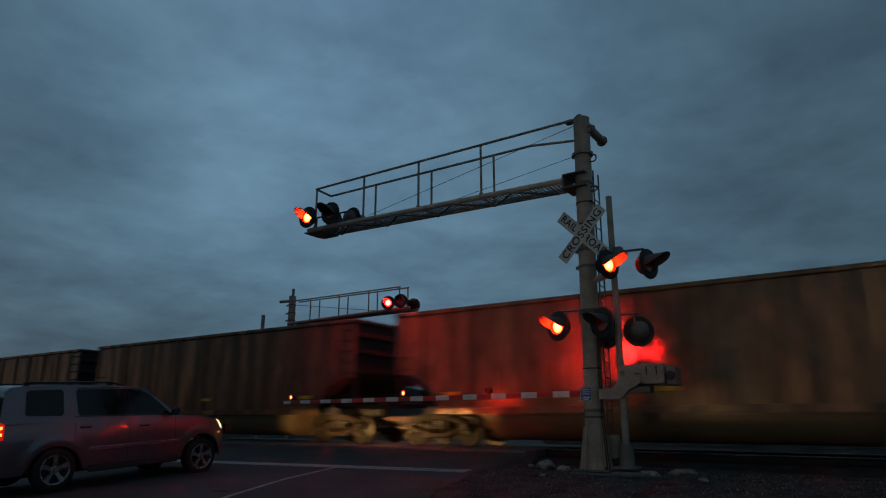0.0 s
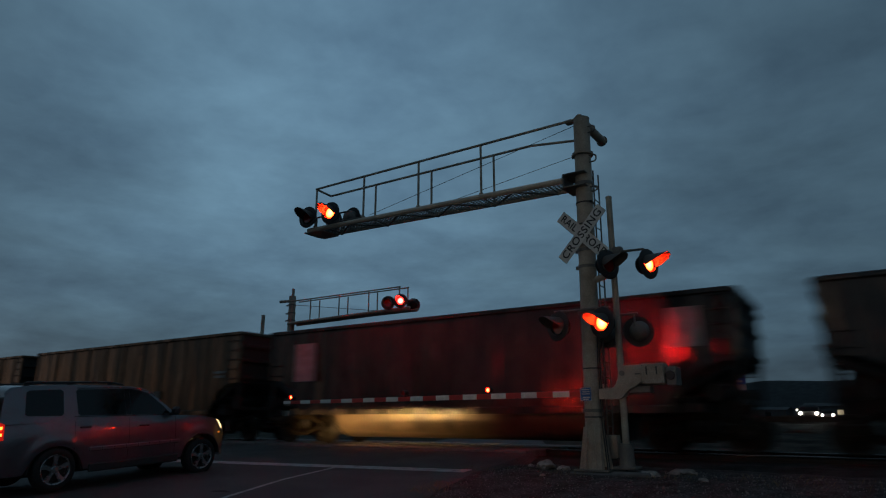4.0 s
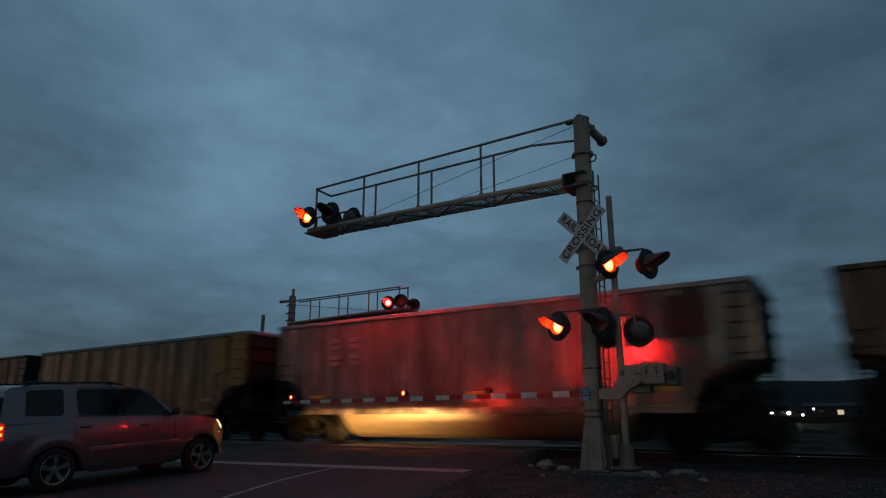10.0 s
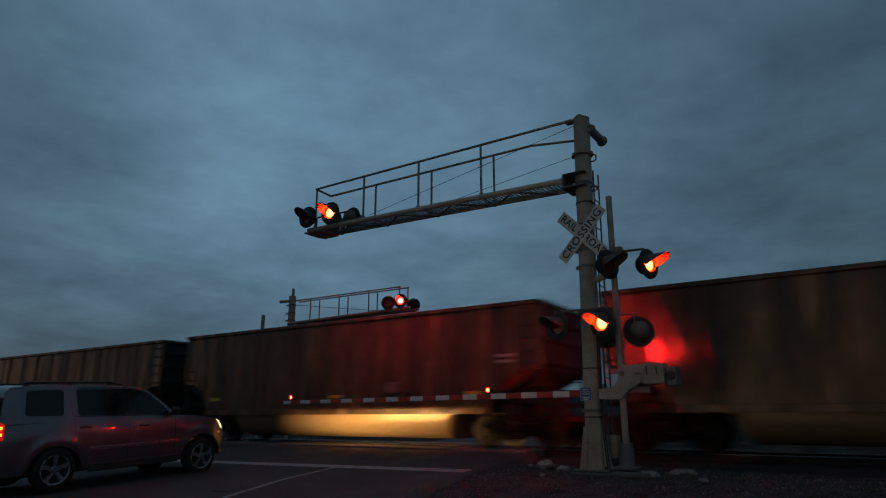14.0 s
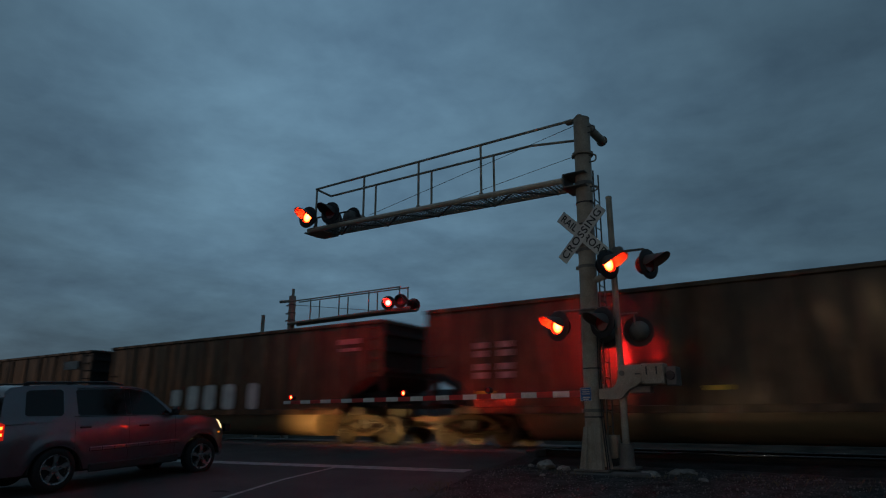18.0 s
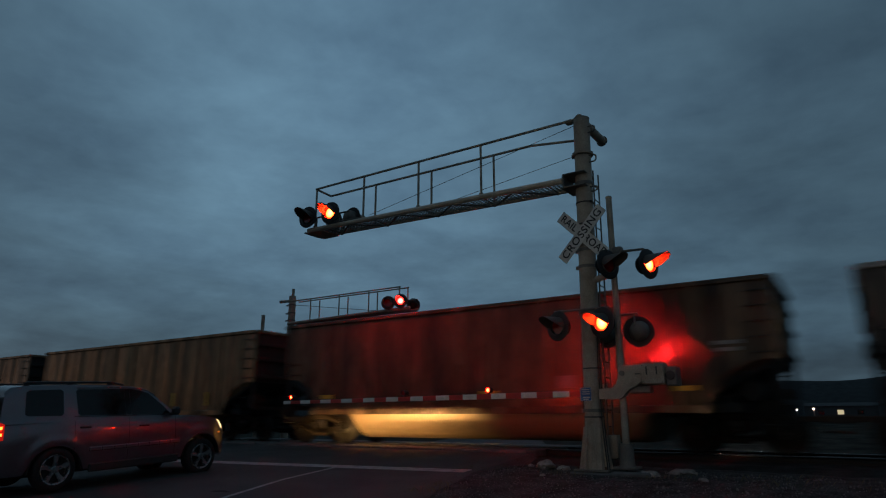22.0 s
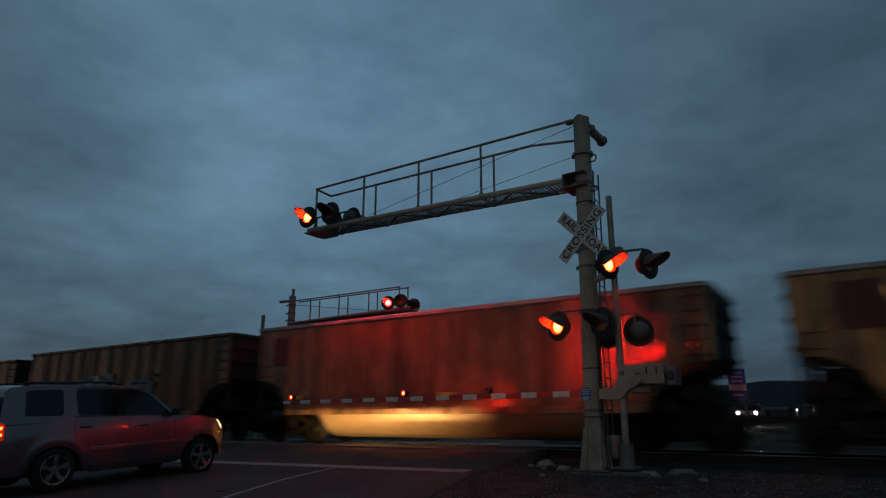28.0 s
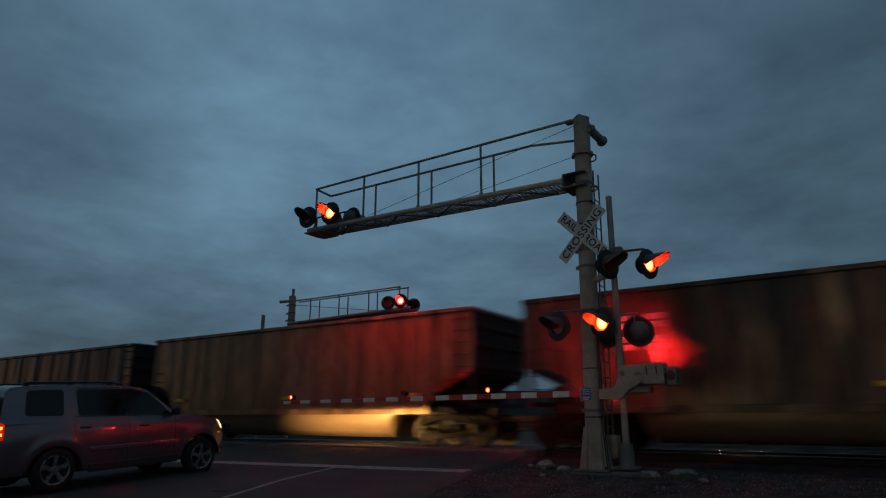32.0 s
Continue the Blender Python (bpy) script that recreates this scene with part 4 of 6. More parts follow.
def spring_bm(bm):
    coils = []
    for i in range(6):
        coils += [(0.075, 0.35 + i * 0.042), (0.095, 0.365 + i * 0.042), (0.075, 0.38 + i * 0.042)]
    lathe(bm, coils, 12, Matrix.Rotation(radians(90), 4, "X") @ Matrix.Scale(-1, 4, (0, 1, 0)) @ Matrix.Scale(-1, 4, (0, 1, 0)))


def cap_bm(bm):
    tube(bm, (0, 0.0, 0), (0, -0.10, 0), 0.10, 0.095, seg=12)
    tube(bm, (0, -0.10, 0), (0, -0.125, 0), 0.05, seg=6)


def wheel_bm(bm):
    """Two wheels on their axle, along y."""
    prof = [(0.10, -0.09), (0.14, -0.06), (0.30, -0.035), (0.345, -0.07), (0.405, -0.07), (0.419, -0.06), (0.424, 0.04), (0.452, 0.055), (0.448, 0.075), (0.34, 0.07), (0.30, 0.02), (0.14, 0.04), (0.085, 0.06)]
    lathe(bm, [(0.085, -1.02)] + [(r, y - 0.78) for r, y in prof] + [(r, 0.78 - y) for r, y in prof[::-1]] + [(0.085, 1.02)], 28)


WHEELS = []


def car_common(car, k):
    """All that the cars share under and round their boxes."""
    I = Matrix.Identity(4)
    dull = KINDS[k][0] in ("dark", "black")
    piece("tub%d" % dull, tub_bm, TUB_DULL if dull else TUB, car, I, "tub", "sagging tub between the trucks")
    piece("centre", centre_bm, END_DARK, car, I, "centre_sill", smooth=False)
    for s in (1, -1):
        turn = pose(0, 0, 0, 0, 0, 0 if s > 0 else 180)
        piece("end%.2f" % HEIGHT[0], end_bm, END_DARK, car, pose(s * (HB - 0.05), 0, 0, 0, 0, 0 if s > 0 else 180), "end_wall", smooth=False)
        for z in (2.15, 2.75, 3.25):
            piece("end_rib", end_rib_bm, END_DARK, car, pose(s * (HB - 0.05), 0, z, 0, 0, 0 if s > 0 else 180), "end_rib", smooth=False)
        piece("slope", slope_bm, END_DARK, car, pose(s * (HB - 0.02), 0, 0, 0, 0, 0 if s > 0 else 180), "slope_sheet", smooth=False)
        # parts added to block the sky through the notch under the car's end
        piece("under_tube", notch_tube_bm, END_DARK, car, pose(s * 6.62, 0, 0), "air_reservoir")
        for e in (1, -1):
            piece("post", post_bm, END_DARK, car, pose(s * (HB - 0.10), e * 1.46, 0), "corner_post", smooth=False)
        piece("under_plate", notch_plate_bm, END_DARK, car, turn, "shear_plate", smooth=False)
        piece("under_block", notch_block_bm, END_DARK, car, turn, "brake_valve", smooth=False)
        piece("coupler", coupler_bm, RUST, car, pose(s * 7.35, 0, 0, 0, 0, 0 if s > 0 else 180), "coupler", smooth=False)
        for e in (1, -1):
            spot = (e * (HB - 0.35), s * (HW + 0.02))
            piece("stirrup", stirrup_bm, END_DARK, car, pose(*spot, 0, 0, 0, 0 if s < 0 else 180), "sill_step", smooth=False)
            for i in range(7 if e * s < 0 else 4):
                piece("rung", rung_bm, END_DARK, car, pose(*spot, 1.45 + 0.33 * i, 0, 0, 0 if s < 0 else 180), "ladder_rung", smooth=False)
        truck = piece("bolster", bolster_bm, END_DARK, car, pose(s * 6.17, 0, 0), "truck", "cast steel truck with two axles")
        for y in (-1, 1):
            face = pose(0, y * 1.0, 0, 0, 0, 0 if y < 0 else 180)
            piece("frame", frame_bm, TRUCK_STEEL, truck, face, "side_frame")
            piece("spring", spring_bm, TRUCK_STEEL, truck, face, "spring_nest")
            for x in (-0.89, 0.89):
                piece("cap", cap_bm, WHEEL_STEEL, truck, pose(x, y * 1.08, 0.52, 0, 0, 0 if y < 0 else 180), "bearing_cap")
        for x in (-0.89, 0.89):
            WHEELS.append((k, x, piece("wheelset", wheel_bm, WHEEL_STEEL, truck, pose(x, 0, 0.424), "wheelset", "two steel wheels on one axle")))
    piece("brake", brake_bm, RUST, car, pose(-HB - 0.10, 0.75, 2.1, 0, 0, 90), "brake_wheel")


def side_mark(car, name, x, z, w, h, material, label=""):
    bm = bm_new()
    if name == "sprayed_stroke":
        # a rounded, uneven dab of spray paint
        lift = 0.004 if material is MARK_WHITE else 0.012
        ring = []
        for i in range(14):
            a = 2 * math.pi * i / 14
            k = 1 + 0.22 * math.sin(3 * a + x * 5.0) + 0.10 * math.sin(5 * a + x * 11.0)
            ring.append((x + 0.62 * w * k * math.cos(a) + 0.25 * h * math.sin(a) * math.sin(x * 7.0), z + 0.52 * h * k * math.sin(a)))
        prism(bm, ring, "y", -HW - 0.070 - lift, -HW - 0.067)
    elif material is MARK_BRIGHT:
        c = min(w, h) * 0.24
        prism(bm, [(x + sx * (w / 2 - a), z + sz * (h / 2 - b)) for sx, sz, a, b in ((1, 1, c, 0), (1, 1, c * 0.3, c * 0.3), (1, 1, 0, c), (1, -1, 0, c), (1, -1, c * 0.3, c * 0.3), (1, -1, c, 0), (-1, -1, c, 0), (-1, -1, c * 0.3, c * 0.3), (-1, -1, 0, c), (-1, 1, 0, c), (-1, 1, c * 0.3, c * 0.3), (-1, 1, c, 0))], "y", -HW - 0.073, -HW - 0.067)
    else:
        box(bm, (x, -HW - 0.070, z), (w, 0.006, h))
    return part(name, bm, material, car, label, smooth=False)


STYLE_WORDS = {"brown": "rust-brown", "tan": "dusty tan-brown", "grey": "weathered grey-brown", "dark": "dark sooty brown", "red": "dull red-brown", "black": "black", "silver": "bare aluminium", "ochre": "dusty ochre"}
# colour, ribbed sides, marks
CARS = {}


def gondola(k, style, ribs=11, rim=None, marks=(), height=CAR_H):
    paint = PAINTS[style]
    HEIGHT[0] = height
    tall = "%.2f" % height
    words = "%s open-top coal car rolling along the track" % STYLE_WORDS[style]
    car = thing("coal_car", car_place(k, 0.0), words, "rail car", "cars of the coal train")
    piece("wall" + style + tall, wall_bm, paint, car, Matrix.Identity(4), "box", smooth=False)
    piece("chord" + style + tall + str(rim), chord_bm, rim or paint, car, Matrix.Identity(4), "top_chord", smooth=False)
    for s in (-1, 1):
        turn = 0 if s < 0 else 180
        piece("sill" + style, sill_bm, paint, car, pose(0, s * (HW + 0.02), 0, 0, 0, turn), "side_sill", smooth=False)
        for i in range(ribs):
            x = -6.85 + 13.7 * i / (ribs - 1)
            if abs(x) < 5.9:
                piece("rib" + style + tall, rib_bm, paint, car, pose(x, s * HW, 0, 0, 0, turn), "rib", smooth=False)
    car_common(car, k)
    for m in marks:
        side_mark(car, *m)
    CARS[k] = car
    return car


def grid4(x, z, w=0.40, h=0.34, gap=0.14, material=None):
    """Four light blocks of lettering that cannot be read."""
    m = material or MARK_WHITE
    return [("text_bar", x + a * (w + gap * 2.6) / 2, z + b * (h + gap * 1.2) / 2 + c * h * 0.28, w, h * 0.40, m) for a in (-1, 1) for b in (-1, 1) for c in (-1, 1)]


def graffiti(x0, x1, z, seed, tall=0.55):
    """Overlapping sprayed strokes, pale with dark ones between."""
    r = random.Random(seed)
    out = []
    x = x0
    while x < x1:
        w = r.uniform(0.10, 0.26)
        h = tall * r.uniform(0.55, 1.0)
        out.append(("sprayed_stroke", x + w / 2, z + r.uniform(-0.25, 0.25) * tall, w, h, MARK_WHITE))
        if r.random() < 0.7:
            out.append(("sprayed_stroke", x + r.uniform(0.0, 0.3), z + r.uniform(-0.45, 0.45) * tall, r.uniform(0.25, 0.6), r.uniform(0.06, 0.13), MARK_BRIGHT if r.random() < 0.5 else END_DARK))
        x += w + r.uniform(0.0, 0.22)
    return out


PLATE = [("reflector_plate", 5.35, 1.40, 0.46, 0.11, MARK_YELLOW), ("reflector_plate", -5.35, 1.40, 0.46, 0.11, MARK_YELLOW), ("reflector_plate", 0.4, 1.40, 0.46, 0.10, MARK_YELLOW)]
DIMS = [("text_bar", 6.3, 2.35, 0.55, 0.08, MARK_WHITE), ("text_bar", 6.3, 2.20, 0.48, 0.08, MARK_WHITE), ("data_panel", 2.6, 1.62, 0.44, 0.30, MARK_DIM)]
BIG = [("text_bar", x, 1.49, w, h, MARK_BRIGHT) for x, w, h in ((-2.5, 0.55, 0.60), (-1.5, 0.62, 0.84), (-0.55, 0.64, 0.86), (0.5, 0.64, 0.86), (1.75, 0.5, 0.86))]
TAPE = [("reflector_strip", -4.92 + 1.97 * i, 1.44, 0.11, 0.46, MARK_YELLOW) for i in range(6)]
LOWER = {27: 3.63, 2: 3.58, 3: 3.58, 8: 3.58, 33: 3.58, 20: 3.65, 21: 3.65, 22: 3.65, 28: 3.65}      # cars with lower boxes
KINDS = {
    -2: ("tan", 11, 0, PLATE), -1: ("brown", 9, 0, PLATE), 0: ("dark", 11, 0, DIMS), 1: ("brown", 9, 0, PLATE),
    2: ("black", 11, 0, graffiti(-4.8, 3.6, 1.75, 3, 0.75) + [("text_bar", 5.7, 2.85, 1.1, 0.42, MARK_WHITE)] + PLATE),
    3: ("black", 11, 0, [("text_bar", 6.2, 2.75, 0.7, 0.9, MARK_WHITE), ("text_bar", -5.6, 2.5, 0.9, 1.2, MARK_WHITE)]),
    4: ("brown", 11, 0, DIMS), 5: ("brown", 9, 0, PLATE), 6: ("red", 14, 1, grid4(-4.6, 2.85) + PLATE), 7: ("tan", 12, 1, PLATE + DIMS),
    8: ("dark", 9, 0, []), 9: ("brown", 10, 0, DIMS), 10: ("silver", 14, 1, grid4(-4.3, 2.75) + [("logo_block", 5.9, 3.0, 0.95, 0.95, MARK_RED)] + PLATE),
    11: ("tan", 12, 1, PLATE + [("repainted_panel", 6.85, 2.75, 0.80, 1.75, MARK_OCHRE), ("repainted_panel", 5.93, 2.95, 0.60, 1.25, MARK_OCHRE)]), 12: ("dark", 11, 0, TAPE + [("reflector_plate", -5.75, 2.75, 0.42, 0.55, MARK_OCHRE)]), 13: ("grey", 13, 1, grid4(-4.4, 2.85) + DIMS), 14: ("brown", 9, 0, DIMS), 15: ("brown", 9, 0, PLATE + DIMS),
    16: ("brown", 11, 0, PLATE), 17: ("tan", 11, 0, DIMS), 18: ("tan", 12, 1, [("pale_panel", -6.2, 2.45, 0.42, 2.2, MARK_WHITE), ("pale_panel", 6.05, 2.45, 0.42, 2.2, MARK_WHITE)] + PLATE),
    19: ("brown", 10, 0, grid4(-5.1, 2.25, 0.38, 0.40) + PLATE), 20: ("brown", 13, 0, BIG + [("text_bar", 6.0, 3.05, 0.9, 0.16, MARK_WHITE), ("text_bar", 6.0, 2.8, 0.8, 0.10, MARK_WHITE)]),
    21: ("dark", 11, 0, [("logo_block", -4.7, 3.05, 0.30, 0.85, MARK_WHITE), ("logo_block", -4.2, 3.25, 0.5, 0.36, MARK_WHITE), ("logo_block", -4.2, 2.75, 0.5, 0.36, MARK_WHITE), ("text_bar", -4.4, 2.2, 1.3, 0.08, MARK_WHITE), ("text_bar", -4.4, 1.85, 1.3, 0.08, MARK_WHITE), ("text_bar", 5.7, 3.05, 1.2, 0.36, MARK_WHITE)]),
    22: ("tan", 13, 0, DIMS), 23: ("black", 11, 1, grid4(-4.5, 2.75, 0.60, 0.26) + [("pale_panel", -6.55, 2.45, 0.30, 2.2, MARK_WHITE), ("pale_panel", 6.2, 2.45, 0.38, 2.2, MARK_WHITE)] + PLATE),
    24: ("brown", 9, 0, PLATE + DIMS), 25: ("tan", 11, 0, TAPE), 26: ("grey", 12, 0, grid4(-4.6, 2.6, material=MARK_DIM) + PLATE), 27: ("tan", 11, 0, DIMS), 28: ("tan", 14, 0, PLATE),
    29: ("brown", 11, 0, PLATE), 30: ("ochre", 12, 1, [("logo_block", -6.0, 2.95, 0.95, 0.95, MARK_RED)] + PLATE), 31: ("tan", 14, 1, [("logo_block", -6.2, 2.9, 0.7, 0.9, MARK_RED)] + PLATE),
    32: ("brown", 14, 0, graffiti(-2.8, -0.1, 2.1, 8, 1.0) + graffiti(0.9, 2.7, 2.05, 9, 0.8)), 33: ("dark", 10, 0, [("logo_block", -5.3, 2.9, 0.45, 0.5, MARK_DIM), ("logo_block", -4.75, 2.95, 0.35, 0.45, MARK_DIM), ("logo_block", -5.0, 2.4, 0.9, 0.30, MARK_DIM)] + PLATE),
    34: ("brown", 11, 0, PLATE + DIMS), 35: ("brown", 12, 0, grid4(-4.3, 2.7) + [("logo_block", -6.4, 2.85, 0.6, 0.9, MARK_RED)] + PLATE), 36: ("tan", 11, 0, PLATE), 37: ("dark", 10, 0, DIMS), 38: ("brown", 11, 0, PLATE),
}
for k, (style, ribs, rim, marks) in KINDS.items():
    gondola(k, style, ribs, RIM_WHITE if rim else None, marks, LOWER.get(k, CAR_H))

# ---- the waiting car ----
CAR_PAINT = mat("car_paint", (0.185, 0.183, 0.203), 0.33, 0.78, vary=0.06, scale=3, bump=0.0, coat=1.0, gloss_vary=0.01)
CLADDING = mat("grey_cladding", (0.035, 0.035, 0.037), 0.6, vary=0.15, bump=0.05)
TRIM_GLOSS = mat("glossy_trim", (0.16, 0.16, 0.17), 0.2, 0.9, vary=0.1, bump=0.0, coat=0.5, gloss_vary=0.02)
GLASS_DARK = mat("tinted_glass", (0.006, 0.007, 0.008), 0.05, vary=0.1, bump=0.0, spec=0.5)
TYRE = mat("tyre_rubber", (0.016, 0.016, 0.017), 0.85, vary=0.2, bump=0.2)
ALLOY = mat("alloy", (0.36, 0.36, 0.365), 0.28, 0.75, vary=0.12, scale=8, bump=0.02)
TAIL = glow("tail_light_lit", (1.0, 0.040, 0.006), 24.0)
TAIL_LENS = glow("tail_light_lens", (1.0, 0.02, 0.008), 0.4)
MARKER = glow("side_marker_lit", (1.0, 0.32, 0.03), 0.7)
HEAD = glow("headlight_lit", (1.0, 0.74, 0.36), 1.6)


# near-zero black, so the lamp's own light hardly shows on the plates
MATT_BLACK = mat("matt_black", (0.0004, 0.0004, 0.0004), 1.0, vary=0.1, bump=0.0, spec=0.0)


def suv():
    v = thing("waiting_car", pose(-13.20, 7.615, 0.303, 1.81, 0, 0.6), "dark grey boxy sport utility car waiting with lights on", "car")
    wr, wf, rw = -1.52, 1.50, 0.370

    def low_z(y):
        z = 0.36 if y < 2.0 else 0.30
        for yc in (wr, wf):
            d = abs(y - yc)
            if d < 0.47:
                z = max(z, 0.36 + math.sqrt(0.47 ** 2 - d * d) * 0.94)
        return z

    def top_z(y):
        pts = ((-2.56, 1.20), (-2.50, 1.30), (0.86, 1.225), (1.2, 1.205), (1.6, 1.165), (1.92, 1.10), (2.10, 0.98), (2.20, 0.80))
        if y <= pts[0][0]:
            return pts[0][1]
        for (a, za), (b, zb) in zip(pts, pts[1:]):
            if a <= y <= b:
                return za + (zb - za) * (y - a) / (b - a)
        return pts[-1][1]

    def half(y, z):
        pts = ((0.30, 0.93), (0.50, 0.962), (0.72, 0.985), (0.90, 0.992), (1.05, 0.982), (1.20, 0.955), (1.32, 0.925))
        w = pts[-1][1]
        if z <= pts[0][0]:
            w = pts[0][1]
        else:
            for (a, wa), (b, wb) in zip(pts, pts[1:]):
                if a <= z <= b:
                    w = wa + (wb - wa) * (z - a) / (b - a)
                    break
        nose, tail = max(0.0, y - 1.55), max(0.0, -2.19 - y)
        # the sides bow out a little in plan
        w -= 0.016 * (y + 0.3) ** 2
        # flared arches
        for yc in (wr, wf):
            d = math.hypot(y - yc, z - 0.36)
            if 0.40 < d < 0.66:
                w += 0.022 * (1 - abs(d - 0.53) / 0.13)
        return w * (1 - 0.34 * nose * nose) * (1 - 0.55 * tail * tail)
    ys = sorted(set([-2.58, -2.54, -2.48, -2.42, -2.36, -2.32] + [round(-2.28 + 0.06 * i, 3) for i in range(74)] + [2.14, 2.18, 2.20]))
    ys = [y for y in ys if y <= 2.2]
    nz = 12
    bm = bm_new()
    sides = {}
    for s in (-1, 1):
        cols = []
        for y in ys:
            lo, hi = low_z(y), top_z(y)
            cols.append([bm.verts.new((s * half(y, lo + (hi - lo) * j / nz), y, lo + (hi - lo) * j / nz)) for j in range(nz + 1)])
        for a, b in zip(cols, cols[1:]):
            for j in range(nz):
                bm.faces.new((a[j], b[j], b[j + 1], a[j + 1]))
        sides[s] = cols
    mids = []
    for i, y in enumerate(ys):
        crown = 0.035 if y > 0.8 else 0.0
        mids.append(bm.verts.new((0, y + (0.13 if y > 2.1 else 0.08 if y > 2.0 else 0), top_z(y) + crown)))
    for i in range(len(ys) - 1):
        bm.faces.new((sides[-1][i][nz], sides[-1][i + 1][nz], mids[i + 1], mids[i]))
        bm.faces.new((mids[i], mids[i + 1], sides[1][i + 1][nz], sides[1][i][nz]))
    for i in (0, -1):
        for j in range(nz):
            bm.faces.new((sides[-1][i][j], sides[1][i][j], sides[1][i][j + 1], sides[-1][i][j + 1]))
    part("body", bm, CAR_PAINT, v, "dark grey metallic bodywork")

    def back(y):
        """Stretches the cabin back behind the middle pillar to fit the camera's view."""
        return y - 0.06 * min(max(-y / 1.1, 0.0), 1.0)

    def flank(z):
        return 0.925 - (z - 1.22) * 0.27
    roof_line = [(0.90, 1.215), (0.62, 1.46), (0.34, 1.70), (0.20, 1.775), (-0.05, 1.825), (-0.6, 1.865), (-1.4, 1.875), (-2.0, 1.865), (-2.22, 1.835), (-2.31, 1.76), (-2.37, 1.50), (-2.41, 1.22)]
    roof_line = [(back(y), z) for y, z in roof_line]
    bm = bm_new()
    left = [bm.verts.new((-flank(z), y, z)) for y, z in roof_line]
    right = [bm.verts.new((flank(z), y, z)) for y, z in roof_line]
    crown = [bm.verts.new((0, y + (0.04 if i < 4 else -0.02 if i > 7 else 0), z + (0.03 if 1 < i < len(roof_line) - 3 else 0))) for i, (y, z) in enumerate(roof_line)]
    for i in range(len(roof_line) - 1):
        bm.faces.new((left[i], crown[i], crown[i + 1], left[i + 1]))
        bm.faces.new((crown[i], right[i], right[i + 1], crown[i + 1]))
    for loop in (left, right):
        bm.faces.new(loop)
    bmesh.ops.bevel(bm, geom=[e for e in bm.edges if all(abs(u.co.x) > 0.5 for u in e.verts) and all(u.co.z > 1.6 for u in e.verts)], offset=0.035, segments=2, affect="EDGES")
    part("roof", bm, CAR_PAINT, v, "dark grey roof and pillars")

    def side_pane(name, pts, material, label, proud=0.005, depth=0.02):
        pts = [(back(y), z) for y, z in pts]
        for s in (1, -1):
            bm = bm_new()
            outer = [bm.verts.new((s * (flank(z) + proud), y, z)) for y, z in pts]
            inner = [bm.verts.new((s * (flank(z) - depth), y, z)) for y, z in pts]
            m = len(pts)
            bm.faces.new(outer)
            bm.faces.new(inner[::-1])
            for i in range(m):
                bm.faces.new((outer[i], outer[(i + 1) % m], inner[(i + 1) % m], inner[i]))
            part(name, bm, material, v, label, smooth=False)
    side_pane("rear_quarter_window", [(-1.40, 1.325), (-1.97, 1.345), (-2.01, 1.38), (-1.98, 1.75), (-1.93, 1.785), (-1.40, 1.795), (-1.35, 1.755), (-1.36, 1.36)], GLASS_DARK, "dark tinted quarter glass")
    side_pane("rear_door_window", [(-0.22, 1.285), (-1.06, 1.315), (-1.10, 1.345), (-1.12, 1.755), (-1.08, 1.79), (-0.24, 1.785)], GLASS_DARK, "dark tinted door glass")
    side_pane("front_door_window", [(0.74, 1.255), (-0.11, 1.28), (-0.13, 1.785), (0.08, 1.755), (0.27, 1.685), (0.55, 1.45)], GLASS_DARK, "dark door glass")
    side_pane("window_surround", [(0.84, 1.228), (-1.17, 1.295), (-1.17, 1.312), (0.80, 1.245)], CLADDING, "black window trim", proud=0.004)
    side_pane("door_pillar", [(-0.115, 1.285), (-0.215, 1.29), (-0.235, 1.785), (-0.135, 1.785)], GLASS_DARK, "black door pillar", proud=0.003)
    for name, pts in (("windscreen", ((0.88, 1.24, 0.84), (0.62, 1.465, 0.79), (0.36, 1.69, 0.73))), ("rear_window", ((-2.525, 1.32, 0.80), (-2.495, 1.50, 0.77), (-2.44, 1.74, 0.71)))):
        bm = bm_new()
        off = 0.016 if name == "windscreen" else -0.016
        rows = [[bm.verts.new((x, y + off + (0.035 if x == 0 and off > 0 else -0.02 if x == 0 else 0), z + 0.014)) for x in (-w, 0, w)] for y, z, w in pts]
        rows2 = [[bm.verts.new((x, y - off, z - 0.02)) for x in (-w, 0, w)] for y, z, w in pts]
        for r_ in (rows, rows2):
            for a, b in zip(r_, r_[1:]):
                for i in range(2):
                    bm.faces.new((a[i], a[i + 1], b[i + 1], b[i]))
        part(name, bm, GLASS_DARK, v, "dark glass")
    for s in (1, -1):
        bm = bm_new()
        bar(bm, (s * 0.955, -0.93, 0.37), (s * 0.945, 0.93, 0.37), 0.07, 0.15, 0.02)
        part("rocker_panel", bm, CLADDING, v, smooth=False)
        bm = bm_new()
        for i in range(8):
            ya, yb = -0.95 + 1.90 * i / 8, -0.95 + 1.90 * (i + 1) / 8
            bar(bm, (s * half(ya, 0.70), ya, 0.70), (s * half(yb, 0.70), yb, 0.70), 0.03, 0.075, 0.010)
        part("door_moulding", bm, CAR_PAINT, v, smooth=False)
        for y, z in ((-1.04, 1.10), (0.12, 1.065)):
            bm = bm_new()
            box(bm, (s * (half(y, z) + 0.006), y, z), (0.05, 0.21, 0.036), bevel=0.013)
            part("door_handle", bm, BLACK_PAINT, v, smooth=False)
